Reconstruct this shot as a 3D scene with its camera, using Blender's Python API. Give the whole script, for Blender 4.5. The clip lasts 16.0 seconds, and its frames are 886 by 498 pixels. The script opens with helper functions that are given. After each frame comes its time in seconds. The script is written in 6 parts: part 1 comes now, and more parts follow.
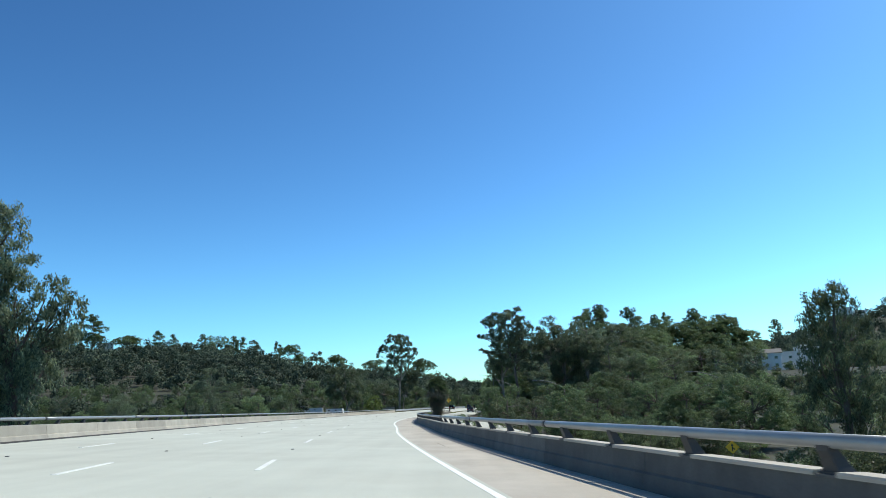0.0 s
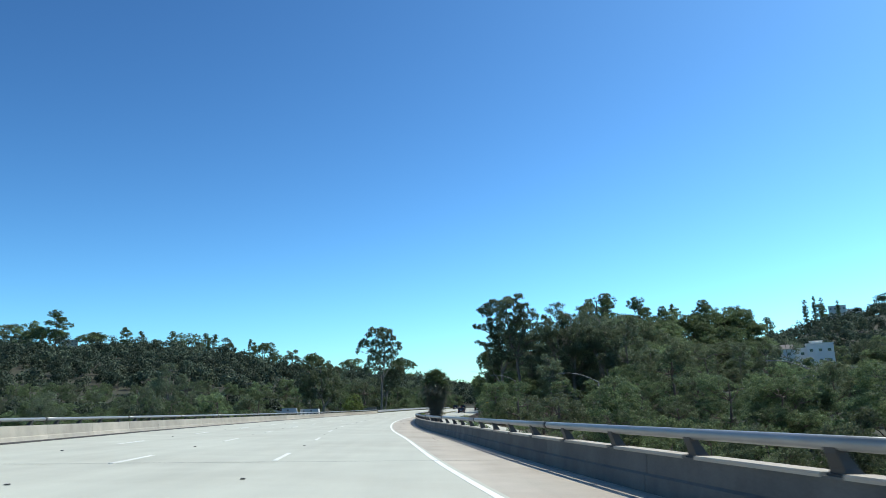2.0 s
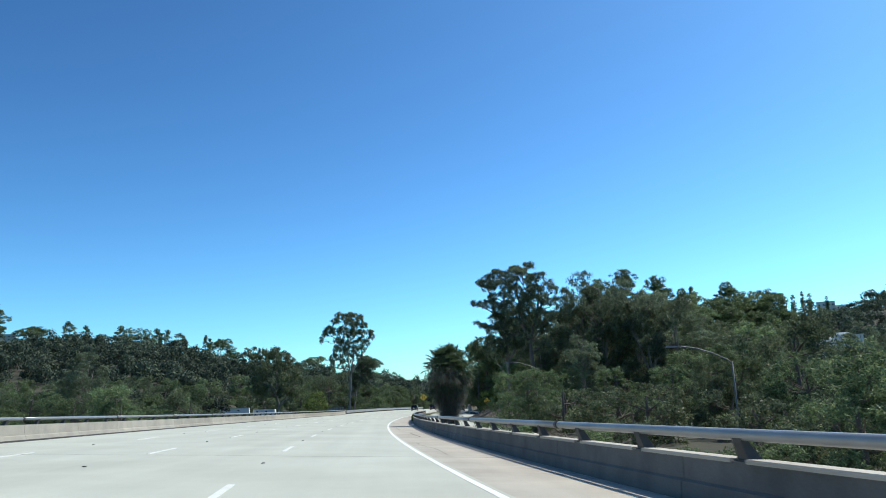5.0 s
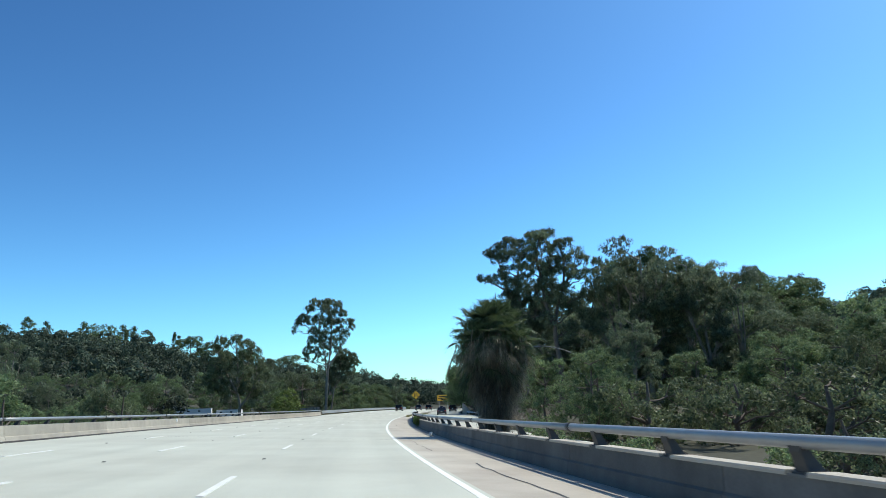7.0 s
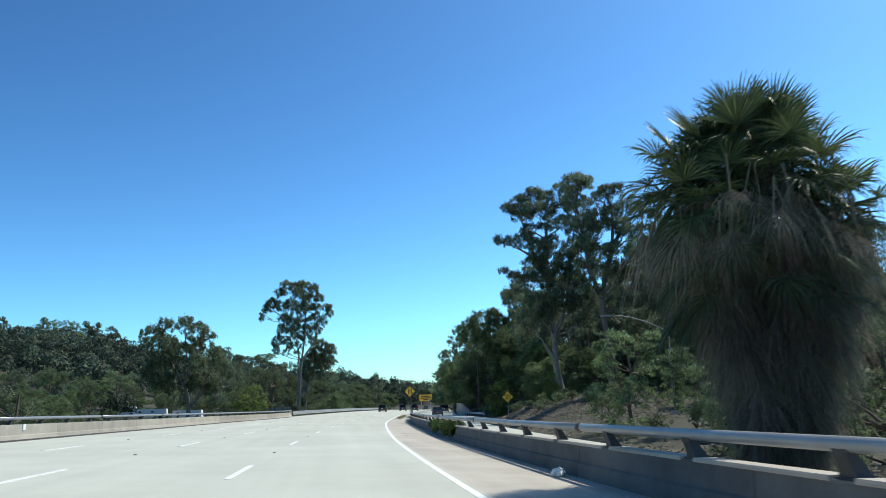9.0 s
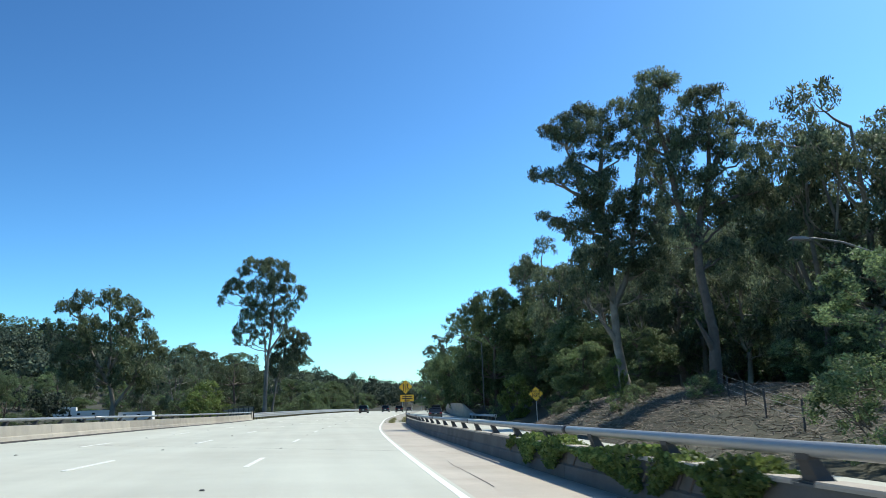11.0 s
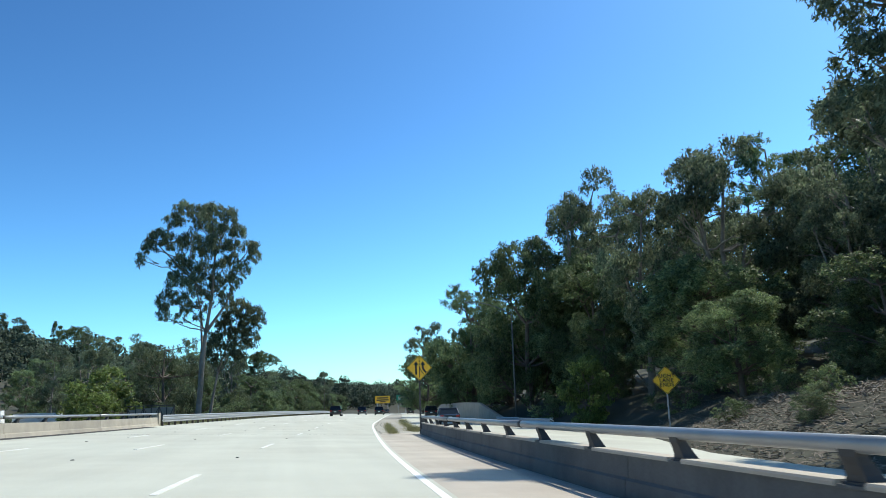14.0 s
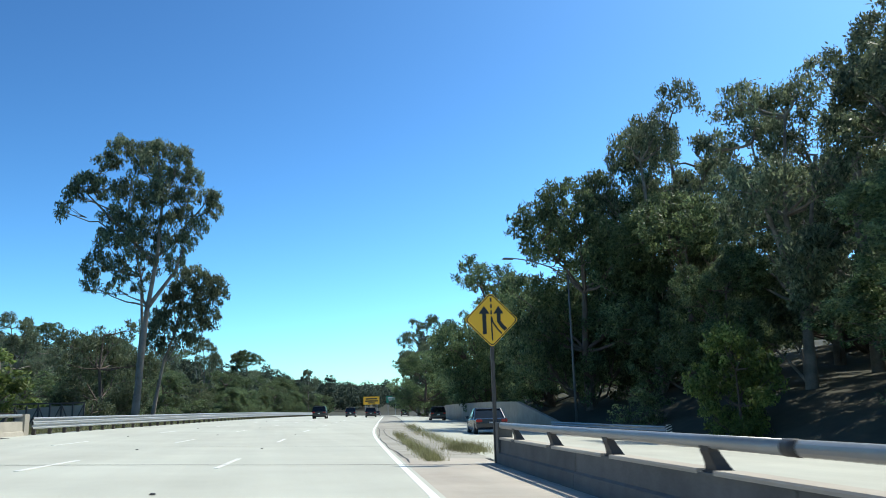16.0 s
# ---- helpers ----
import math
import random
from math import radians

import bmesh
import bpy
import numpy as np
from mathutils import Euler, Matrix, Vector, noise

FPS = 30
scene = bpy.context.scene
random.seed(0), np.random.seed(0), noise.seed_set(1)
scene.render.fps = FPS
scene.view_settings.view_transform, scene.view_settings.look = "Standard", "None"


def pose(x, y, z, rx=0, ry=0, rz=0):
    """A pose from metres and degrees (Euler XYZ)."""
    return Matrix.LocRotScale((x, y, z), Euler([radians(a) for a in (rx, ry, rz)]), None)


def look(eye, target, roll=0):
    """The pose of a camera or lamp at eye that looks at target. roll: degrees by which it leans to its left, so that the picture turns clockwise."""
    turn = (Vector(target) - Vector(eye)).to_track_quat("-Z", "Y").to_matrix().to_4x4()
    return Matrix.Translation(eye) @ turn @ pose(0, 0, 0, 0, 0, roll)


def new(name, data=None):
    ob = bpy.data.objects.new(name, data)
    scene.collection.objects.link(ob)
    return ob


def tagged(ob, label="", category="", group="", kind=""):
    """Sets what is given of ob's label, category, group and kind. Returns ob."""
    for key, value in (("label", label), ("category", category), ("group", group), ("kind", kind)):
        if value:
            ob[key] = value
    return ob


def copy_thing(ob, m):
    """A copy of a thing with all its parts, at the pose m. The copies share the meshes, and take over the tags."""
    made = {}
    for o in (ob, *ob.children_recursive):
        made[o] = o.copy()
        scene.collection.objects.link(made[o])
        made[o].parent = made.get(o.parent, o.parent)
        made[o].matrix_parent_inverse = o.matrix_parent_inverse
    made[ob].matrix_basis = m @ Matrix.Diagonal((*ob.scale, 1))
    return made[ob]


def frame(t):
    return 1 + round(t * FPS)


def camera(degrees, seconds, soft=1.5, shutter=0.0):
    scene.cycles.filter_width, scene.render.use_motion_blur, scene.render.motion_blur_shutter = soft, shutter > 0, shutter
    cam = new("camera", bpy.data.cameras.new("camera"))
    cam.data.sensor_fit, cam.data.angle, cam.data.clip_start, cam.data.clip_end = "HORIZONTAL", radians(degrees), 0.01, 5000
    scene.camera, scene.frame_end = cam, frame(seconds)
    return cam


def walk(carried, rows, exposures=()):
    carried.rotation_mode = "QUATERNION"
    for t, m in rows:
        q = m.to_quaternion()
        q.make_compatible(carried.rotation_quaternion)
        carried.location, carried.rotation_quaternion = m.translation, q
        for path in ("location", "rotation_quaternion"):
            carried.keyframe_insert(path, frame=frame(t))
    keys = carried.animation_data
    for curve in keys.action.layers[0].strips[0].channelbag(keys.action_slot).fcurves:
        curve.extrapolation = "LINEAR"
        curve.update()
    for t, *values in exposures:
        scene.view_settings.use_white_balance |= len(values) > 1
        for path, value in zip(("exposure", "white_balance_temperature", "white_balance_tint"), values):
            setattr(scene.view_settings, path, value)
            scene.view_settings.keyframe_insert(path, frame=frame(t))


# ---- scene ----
cam = camera(60.1, 16.0, soft=0.9, shutter=0.15)
METRES, EYE, TILT, LEAN, TURN = 205.0, 1.25, 11.8, 2.0, 0.0
ROWS = [
    (0.0, 0.0, 0.0, 0.00007, 0.0, 0.0, -0.0),
    (0.5, -0.0047, 0.0309, -0.00652, -0.43, 0.02, -0.11),
    (1.0, -0.0083, 0.0617, -0.01288, -0.83, 0.04, -0.17),
    (1.5, -0.0117, 0.0916, -0.01917, -1.22, 0.06, -0.28),
    (2.0, -0.015, 0.1228, -0.02602, -1.63, 0.06, -0.39),
    (2.5, -0.018, 0.1544, -0.03286, -2.01, 0.07, -0.48),
    (3.0, -0.0214, 0.1848, -0.03919, -2.45, 0.09, -0.57),
    (3.5, -0.024, 0.2178, -0.04610, -2.87, 0.13, -0.68),
    (4.0, -0.0271, 0.2487, -0.05289, -3.34, 0.15, -0.8),
    (6.5, -0.0362, 0.4112, -0.08722, -5.57, 0.19, -1.17),
    (7.0, -0.0376, 0.4429, -0.09386, -5.96, 0.23, -1.28),
    (7.5, -0.0384, 0.4744, -0.10037, -6.34, 0.25, -1.35),
    (8.0, -0.0393, 0.5066, -0.10729, -6.77, 0.29, -1.46),
    (8.5, -0.0397, 0.5386, -0.11407, -7.19, 0.32, -1.56),
    (9.0, -0.0401, 0.569, -0.12037, -7.67, 0.33, -1.62),
    (11.5, -0.037, 0.7198, -0.15149, -9.75, 0.5, -2.0),
    (12.0, -0.0357, 0.749, -0.15779, -10.11, 0.53, -2.09),
    (12.5, -0.0341, 0.7783, -0.16391, -10.48, 0.62, -2.23),
    (13.0, -0.0325, 0.8074, -0.16992, -10.85, 0.64, -2.31),
    (13.5, -0.0306, 0.8361, -0.17589, -11.18, 0.72, -2.39),
    (14.0, -0.0287, 0.8641, -0.18179, -11.51, 0.79, -2.52),
    (14.5, -0.0265, 0.8923, -0.18735, -11.8, 0.85, -2.62),
    (15.0, -0.0242, 0.9204, -0.19322, -12.05, 0.91, -2.78),
    (15.5, -0.0218, 0.9485, -0.19891, -12.25, 0.95, -2.87),
    (16.0, -0.0194, 0.9763, -0.20456, -12.46, 0.99, -2.95),]
walk(cam, [(t, pose(0, 0, EYE, TILT, LEAN, TURN) @ pose(METRES * x, METRES * y, METRES * z, 90 + pitch, roll, yaw)) for t, x, y, z, yaw, pitch, roll in ROWS],
     [(0.0, 0.0), (7.0, 0.0), (9.0, 0.05), (12.0, 0.18), (16.0, 0.18)])

# ---- light ----
SUN_AZ, SUN_EL = 65.0, 56.5      # degrees clockwise from +y, and above the horizon
scene.view_settings.exposure = 0.0
world = bpy.data.worlds.new("sky")
scene.world = world
world.use_nodes = True
wn, wl = world.node_tree.nodes, world.node_tree.links
wn.clear()
sky = wn.new("ShaderNodeTexSky")
sky.sky_type = "NISHITA"
sky.sun_disc = False
sky.sun_elevation, sky.sun_rotation = radians(SUN_EL), radians(SUN_AZ)
sky.air_density, sky.dust_density, sky.ozone_density = 0.8, 0.8, 4.0
bg = wn.new("ShaderNodeBackground")
bg.inputs["Strength"].default_value = 0.1
wout = wn.new("ShaderNodeOutputWorld")
tint = wn.new("ShaderNodeMix")            # the deep blue of a clear dry day
tint.data_type, tint.blend_type = "RGBA", "MULTIPLY"
tint.inputs["Factor"].default_value = 1.0
tint.inputs["B"].default_value = (0.53, 0.73, 0.615, 1)
depth = wn.new("ShaderNodeGamma")
depth.inputs["Gamma"].default_value = 1.7
wl.new(sky.outputs[0], depth.inputs["Color"])
wl.new(depth.outputs[0], tint.inputs["A"])
wl.new(tint.outputs["Result"], bg.inputs["Color"])
wl.new(bg.outputs[0], wout.inputs["Surface"])
sun_data = bpy.data.lights.new("sun", "SUN")
sun_data.energy, sun_data.angle, sun_data.color = 4.45, radians(0.53), (1.0, 0.965, 0.85)
sun = new("sun", sun_data)
_a, _e = radians(SUN_AZ), radians(SUN_EL)
sun.matrix_world = look((math.sin(_a) * math.cos(_e) * 50, math.cos(_a) * math.cos(_e) * 50, math.sin(_e) * 50 + 30), (0, 0, 30))

# ---- plan ----
BANK = math.tan(radians(2.0))    # the carriageway leans to the right through its curve


def hermite(knots):
    """A smooth curve through (s, value) knots, straight past its ends."""
    ks = np.array(knots, float)
    s, v = ks[:, 0], ks[:, 1]
    m = np.gradient(v, s)

    def at(q):
        q = np.asarray(q, float)
        qq = np.clip(q, s[0], s[-1])
        i = np.clip(np.searchsorted(s, qq) - 1, 0, len(s) - 2)
        h = s[i + 1] - s[i]
        u = (qq - s[i]) / h
        r = ((2 * u**3 - 3 * u**2 + 1) * v[i] + (u**3 - 2 * u**2 + u) * h * m[i]
             + (3 * u**2 - 2 * u**3) * v[i + 1] + (u**3 - u**2) * h * m[i + 1])
        return r + np.where(q < s[0], (q - s[0]) * m[0], 0) + np.where(q > s[-1], (q - s[-1]) * m[-1], 0)
    return at


# the right edge line of the carriageway, x over y, and the road's height over y
edge_x = hermite([(-120, 18.3), (-60, 10.4), (-30, 6.3), (0, 2.2), (11, .85), (31.5, -1.4), (46, -2.70), (55, -3.27), (63, -3.78), (75, -4.7), (105, -5.95), (125, -6.15),
                  (150, -5.75), (175, -4.6), (200, -3.0), (225, -.6), (250, 2.2), (275, 5.9), (325, 13.6), (400, 25), (600, 55), (1000, 115)])
road_h = hermite([(-200, .06), (0, .056), (30, -.05), (60, -.15), (90, -.22), (120, -.26), (150, -.24), (180, -.16), (205, -.05), (230, .1), (260, .43),
                  (290, .78), (350, 1.32), (450, 1.85), (600, 2.25), (1000, 3.2)])


def bank_z(x):
    return -BANK * 60 * np.tanh(np.asarray(x, float) / 60)


def road_z(x, y):
    return road_h(y) + bank_z(x)


def station(y, o, h=0.0):
    """A point at station y, o metres to the right of the edge line and h above the road."""
    e, sl = float(edge_x(y)), float(edge_x(y + 1) - edge_x(y - 1)) / 2
    n = math.hypot(1, sl)
    x, yy = e + o / n, y - o * sl / n
    return Vector((x, yy, float(road_h(y) + bank_z(x)) + h))


def heading(y):
    return math.degrees(math.atan(float(edge_x(y + 1) - edge_x(y - 1)) / 2))


# the slip road beyond the parapet: its left edge and its drop below the carriageway
ramp_left = hermite([(-150, 52), (-60, 40), (0, 30), (60, 19), (100, 13.5), (130, 8.6), (150, 5.2), (168, 3.4), (190, 2.9), (230, 2.9), (300, 2.9), (1000, 2.9)])
ramp_drop = hermite([(-150, 7), (0, 5.6), (60, 4.0), (100, 2.3), (130, 1.0), (165, .25), (195, .03), (230, 0.0), (1000, 0.0)])
ramp_w = hermite([(-150, 7), (120, 6.5), (165, 6.5), (190, 6.8), (204, 7.0), (215, 9.8), (225, 11.6), (240, 10.4), (262, 7.5), (300, 6.6), (1000, 6.6)])


def smooth(a, b, t):
    u = np.clip((np.asarray(t, float) - a) / (b - a), 0, 1)
    return u * u * (3 - 2 * u)


ridge_h = hermite([(-180, 30), (-90, 38), (-60, 48), (-35, 57), (-23, 52), (-16, 53), (-12, 44), (-8, 35), (-3, 31), (0, 29), (3, 20), (8, 13), (13, 19),
                   (21, 32), (24, 40), (26.5, 53), (30, 63), (45, 72), (90, 50), (180, 30)])
ridge_r = hermite([(-180, 700), (-60, 720), (-16, 800), (-8, 860), (0, 980), (8, 1050), (14, 800), (21, 720), (30, 720), (60, 660), (180, 600)])


def ground_z(x, y):
    x, y = np.asarray(x, float), np.asarray(y, float)
    o = x - edge_x(y)
    rz = road_z(x, y)
    rl, rd = ramp_left(y), ramp_drop(y)
    # left of the road: a valley under the bridge, level ground past its end
    left = road_h(y) + bank_z(np.maximum(x, edge_x(y) - 20)) - 5.0 + 4.75 * smooth(200, 238, y) - 1.3 * smooth(21, 34, -o)
    # right: the slip road's level, a bank beside it, a dip, then the hillside
    past = np.clip(o - rl - ramp_w(y) - 1.2, 0, None)
    bank = (0.40 * np.minimum(past, 5) + .16 * np.clip(past - 5, 0, 6)) * smooth(150, 190, y) - .07 * np.clip(past - 12, 0, 30) * (1 - smooth(195, 240, y))
    bank = bank + 0.20 * np.clip(past - 42, 0, 16) * smooth(120, 200, y) + .17 * np.clip(past - 9, 0, 28) * smooth(222, 270, y)
    right = road_z(np.minimum(x, edge_x(y) + rl + 10), y) - rd - 0.35 + bank
    z = np.where(o < -8, left, right)
    mid = (o > -18) & (o < 3.2)
    z = np.where(mid, np.where(y < 215, rz - 5.0 + 4.3 * smooth(150, 215, y), rz - 0.5), z)
    between = (o >= 3.2) & (o < rl)
    z = np.where(between, rz - rd - 0.35, z)
    az = np.degrees(np.arctan2(x, y))
    r = np.hypot(x, y)
    rr = ridge_r(az)
    start = np.where(az < -4, 240 + 60 * smooth(-12, -4, az), np.where(az < 15, 480, 330))
    hill = ridge_h(az) * smooth(0, 1, (r - start) / (rr - start))
    hill = hill * (1 - 0.35 * smooth(1.05, 1.8, r / rr))
    bumps = 3.0 * np.sin(x * .021 + 1.3) * np.cos(y * .017) * smooth(320, 520, r)
    rise = np.where(o > 3.2, np.maximum(bank, hill) - bank, hill)
    return z + rise + bumps * smooth(40, 120, np.abs(o))


# ---- mesh helpers ----
def mesh_from(name, verts, faces, mats=(), smooth_faces=False):
    me = bpy.data.meshes.new(name)
    me.from_pydata([tuple(v) for v in verts], [], faces)
    for m in mats if isinstance(mats, (tuple, list)) else (mats,):
        me.materials.append(m)
    if smooth_faces:
        me.polygons.foreach_set("use_smooth", [True] * len(me.polygons))
    me.update()
    return me


def quads_mesh(name, pts, mat):
    """One mesh of loose quads, from an array of shape (n, 4, 3)."""
    n = len(pts)
    me = bpy.data.meshes.new(name)
    me.vertices.add(4 * n)
    me.vertices.foreach_set("co", np.ascontiguousarray(pts, np.float32).ravel())
    me.loops.add(4 * n)
    me.loops.foreach_set("vertex_index", np.arange(4 * n, dtype=np.int32))
    me.polygons.add(n)
    me.polygons.foreach_set("loop_start", np.arange(0, 4 * n, 4, dtype=np.int32))
    me.materials.append(mat)
    me.update(calc_edges=True)
    return me


def part(name, data, parent, label="", m=None):
    """Links mesh data, or a bmesh with a material set on it, as one part of a thing."""
    ob = new(name, data)
    ob.parent = parent
    if m is not None:
        ob.matrix_basis = m
    if label:
        ob["label"] = label
    return ob


class Build:
    """Collects boxes, tubes and sweeps into one mesh."""

    def __init__(self):
        self.v, self.f = [], []

    def add(self, verts, faces):
        k = len(self.v)
        self.v += [tuple(p) for p in verts]
        self.f += [tuple(i + k for i in f) for f in faces]
        return self

    def box(self, cx, cy, cz, sx, sy, sz, m=None, taper=1.0):
        vs = []
        for dz in (-.5, .5):
            t = taper if dz > 0 else 1
            for dx, dy in ((-.5, -.5), (.5, -.5), (.5, .5), (-.5, .5)):
                vs.append(Vector((cx + dx * sx * t, cy + dy * sy * t, cz + dz * sz)))
        if m is not None:
            vs = [m @ p for p in vs]
        return self.add(vs, [(3, 2, 1, 0), (4, 5, 6, 7), (0, 1, 5, 4), (1, 2, 6, 5), (2, 3, 7, 6), (3, 0, 4, 7)])

    def tube(self, pts, radii, n=8, cap=True):
        pts = [Vector(p) for p in pts]
        rings = []
        for i, p in enumerate(pts):
            d = (pts[min(i + 1, len(pts) - 1)] - pts[max(i - 1, 0)])
            d = d.normalized() if d.length > 1e-6 else Vector((0, 0, 1))
            a = d.cross(Vector((0, 0, 1) if abs(d.z) < .95 else (1, 0, 0))).normalized()
            b = d.cross(a)
            r = radii[i] if hasattr(radii, "__len__") else radii
            rings.append([p + a * math.cos(2 * math.pi * k / n) * r + b * math.sin(2 * math.pi * k / n) * r for k in range(n)])
        vs = [q for ring in rings for q in ring]
        fs = [(i * n + k, i * n + (k + 1) % n, (i + 1) * n + (k + 1) % n, (i + 1) * n + k) for i in range(len(pts) - 1) for k in range(n)]
        if cap:
            fs += [tuple(range(n - 1, -1, -1)), tuple((len(pts) - 1) * n + k for k in range(n))]
        return self.add(vs, fs)

    def sweep(self, profile, ys, base=station, close=True, cap=True):
        """Sweeps a closed profile of (o, h) along the road at the stations ys."""
        n = len(profile)
        vs = [base(y, o, h) for y in ys for o, h in profile]
        e = n if close else n - 1
        fs = [(i * n + k, (i + 1) * n + k, (i + 1) * n + (k + 1) % n, i * n + (k + 1) % n) for i in range(len(ys) - 1) for k in range(e)]
        if cap and close:
            fs += [tuple(range(n)), tuple((len(ys) - 1) * n + k for k in range(n - 1, -1, -1))]
        return self.add(vs, fs)

    def mesh(self, name, mat, smooth_faces=False):
        return mesh_from(name, self.v, self.f, mat, smooth_faces)


def span(a, b, step):
    n = max(1, int(round((b - a) / step)))
    return [a + (b - a) * i / n for i in range(n + 1)]


# ---- materials ----
def material(name, colour, rough=0.6, metal=0.0, vary=0.0, scale=4.0, fine=0.0, fine_scale=60.0, bump=0.0, second=None, second_scale=0.4, spec=0.5, coords="Object", per="", streak=0.0):
    """A Principled material: the colour with grain at two scales, and bump."""
    m = bpy.data.materials.new(name)
    m.use_nodes = True
    t = m.node_tree
    n, l = t.nodes, t.links
    p = n["Principled BSDF"]
    p.inputs["Roughness"].default_value = rough
    p.inputs["Metallic"].default_value = metal
    p.inputs["Specular IOR Level"].default_value = spec
    p.inputs["Base Color"].default_value = (*colour, 1)
    if not (vary or fine or second or per):
        return m
    co = n.new("ShaderNodeTexCoord")
    base = n.new("ShaderNodeRGB")
    base.outputs[0].default_value = (*colour, 1)
    out = base.outputs[0]
    if second:
        nz = n.new("ShaderNodeTexNoise")
        nz.inputs["Scale"].default_value, nz.inputs["Detail"].default_value, nz.inputs["Roughness"].default_value = second_scale, 6, .65
        l.new(co.outputs[coords], nz.inputs["Vector"])
        rp = n.new("ShaderNodeValToRGB")
        rp.color_ramp.elements[0].position, rp.color_ramp.elements[1].position = .42, .66
        l.new(nz.outputs[0], rp.inputs[0])
        mx = n.new("ShaderNodeMix")
        mx.data_type = "RGBA"
        mx.inputs["B"].default_value = (*second, 1)
        l.new(rp.outputs[0], mx.inputs["Factor"])
        l.new(out, mx.inputs["A"])
        out = mx.outputs["Result"]
    heights = []
    for amount, sc in ((vary, scale), (fine, fine_scale)):
        if amount:
            nz = n.new("ShaderNodeTexNoise")
            nz.inputs["Scale"].default_value, nz.inputs["Detail"].default_value = sc, 5
            l.new(co.outputs[coords], nz.inputs["Vector"])
            mp = n.new("ShaderNodeMapRange")
            mp.inputs["From Min"].default_value, mp.inputs["From Max"].default_value = .25, .75
            mp.inputs["To Min"].default_value, mp.inputs["To Max"].default_value = 1 - amount, 1 + amount
            l.new(nz.outputs[0], mp.inputs["Value"])
            mu = n.new("ShaderNodeMix")
            mu.data_type, mu.blend_type = "RGBA", "MULTIPLY"
            mu.inputs["Factor"].default_value = 1
            l.new(out, mu.inputs["A"])
            l.new(mp.outputs[0], mu.inputs["B"])
            out = mu.outputs["Result"]
            heights.append(nz.outputs[0])
    if streak:
        # long stains and tyre wear that run with the traffic
        sc = n.new("ShaderNodeMapping")
        sc.inputs["Scale"].default_value = (1.0, .035, 1.0)
        l.new(co.outputs[coords], sc.inputs["Vector"])
        nz = n.new("ShaderNodeTexNoise")
        nz.inputs["Scale"].default_value, nz.inputs["Detail"].default_value = 1.1, 5
        l.new(sc.outputs[0], nz.inputs["Vector"])
        mp = n.new("ShaderNodeMapRange")
        mp.inputs["From Min"].default_value, mp.inputs["From Max"].default_value = .3, .7
        mp.inputs["To Min"].default_value, mp.inputs["To Max"].default_value = 1 - streak, 1 + streak * .5
        l.new(nz.outputs[0], mp.inputs["Value"])
        mu = n.new("ShaderNodeMix")
        mu.data_type, mu.blend_type = "RGBA", "MULTIPLY"
        mu.inputs["Factor"].default_value = 1
        l.new(out, mu.inputs["A"])
        l.new(mp.outputs[0], mu.inputs["B"])
        out = mu.outputs["Result"]
    if per:
        src = n.new("ShaderNodeObjectInfo" if per == "object" else "ShaderNodeNewGeometry")
        mp = n.new("ShaderNodeMapRange")
        mp.inputs["To Min"].default_value, mp.inputs["To Max"].default_value = .86, 1.12
        l.new(src.outputs["Random" if per == "object" else "Random Per Island"], mp.inputs["Value"])
        mu = n.new("ShaderNodeMix")
        mu.data_type, mu.blend_type = "RGBA", "MULTIPLY"
        mu.inputs["Factor"].default_value = 1
        l.new(out, mu.inputs["A"])
        l.new(mp.outputs[0], mu.inputs["B"])
        out = mu.outputs["Result"]
    l.new(out, p.inputs["Base Color"])
    if bump and heights:
        b = n.new("ShaderNodeBump")
        b.inputs["Strength"].default_value, b.inputs["Distance"].default_value = bump, 0.02
        l.new(heights[-1], b.inputs["Height"])
        l.new(b.outputs[0], p.inputs["Normal"])
    return m


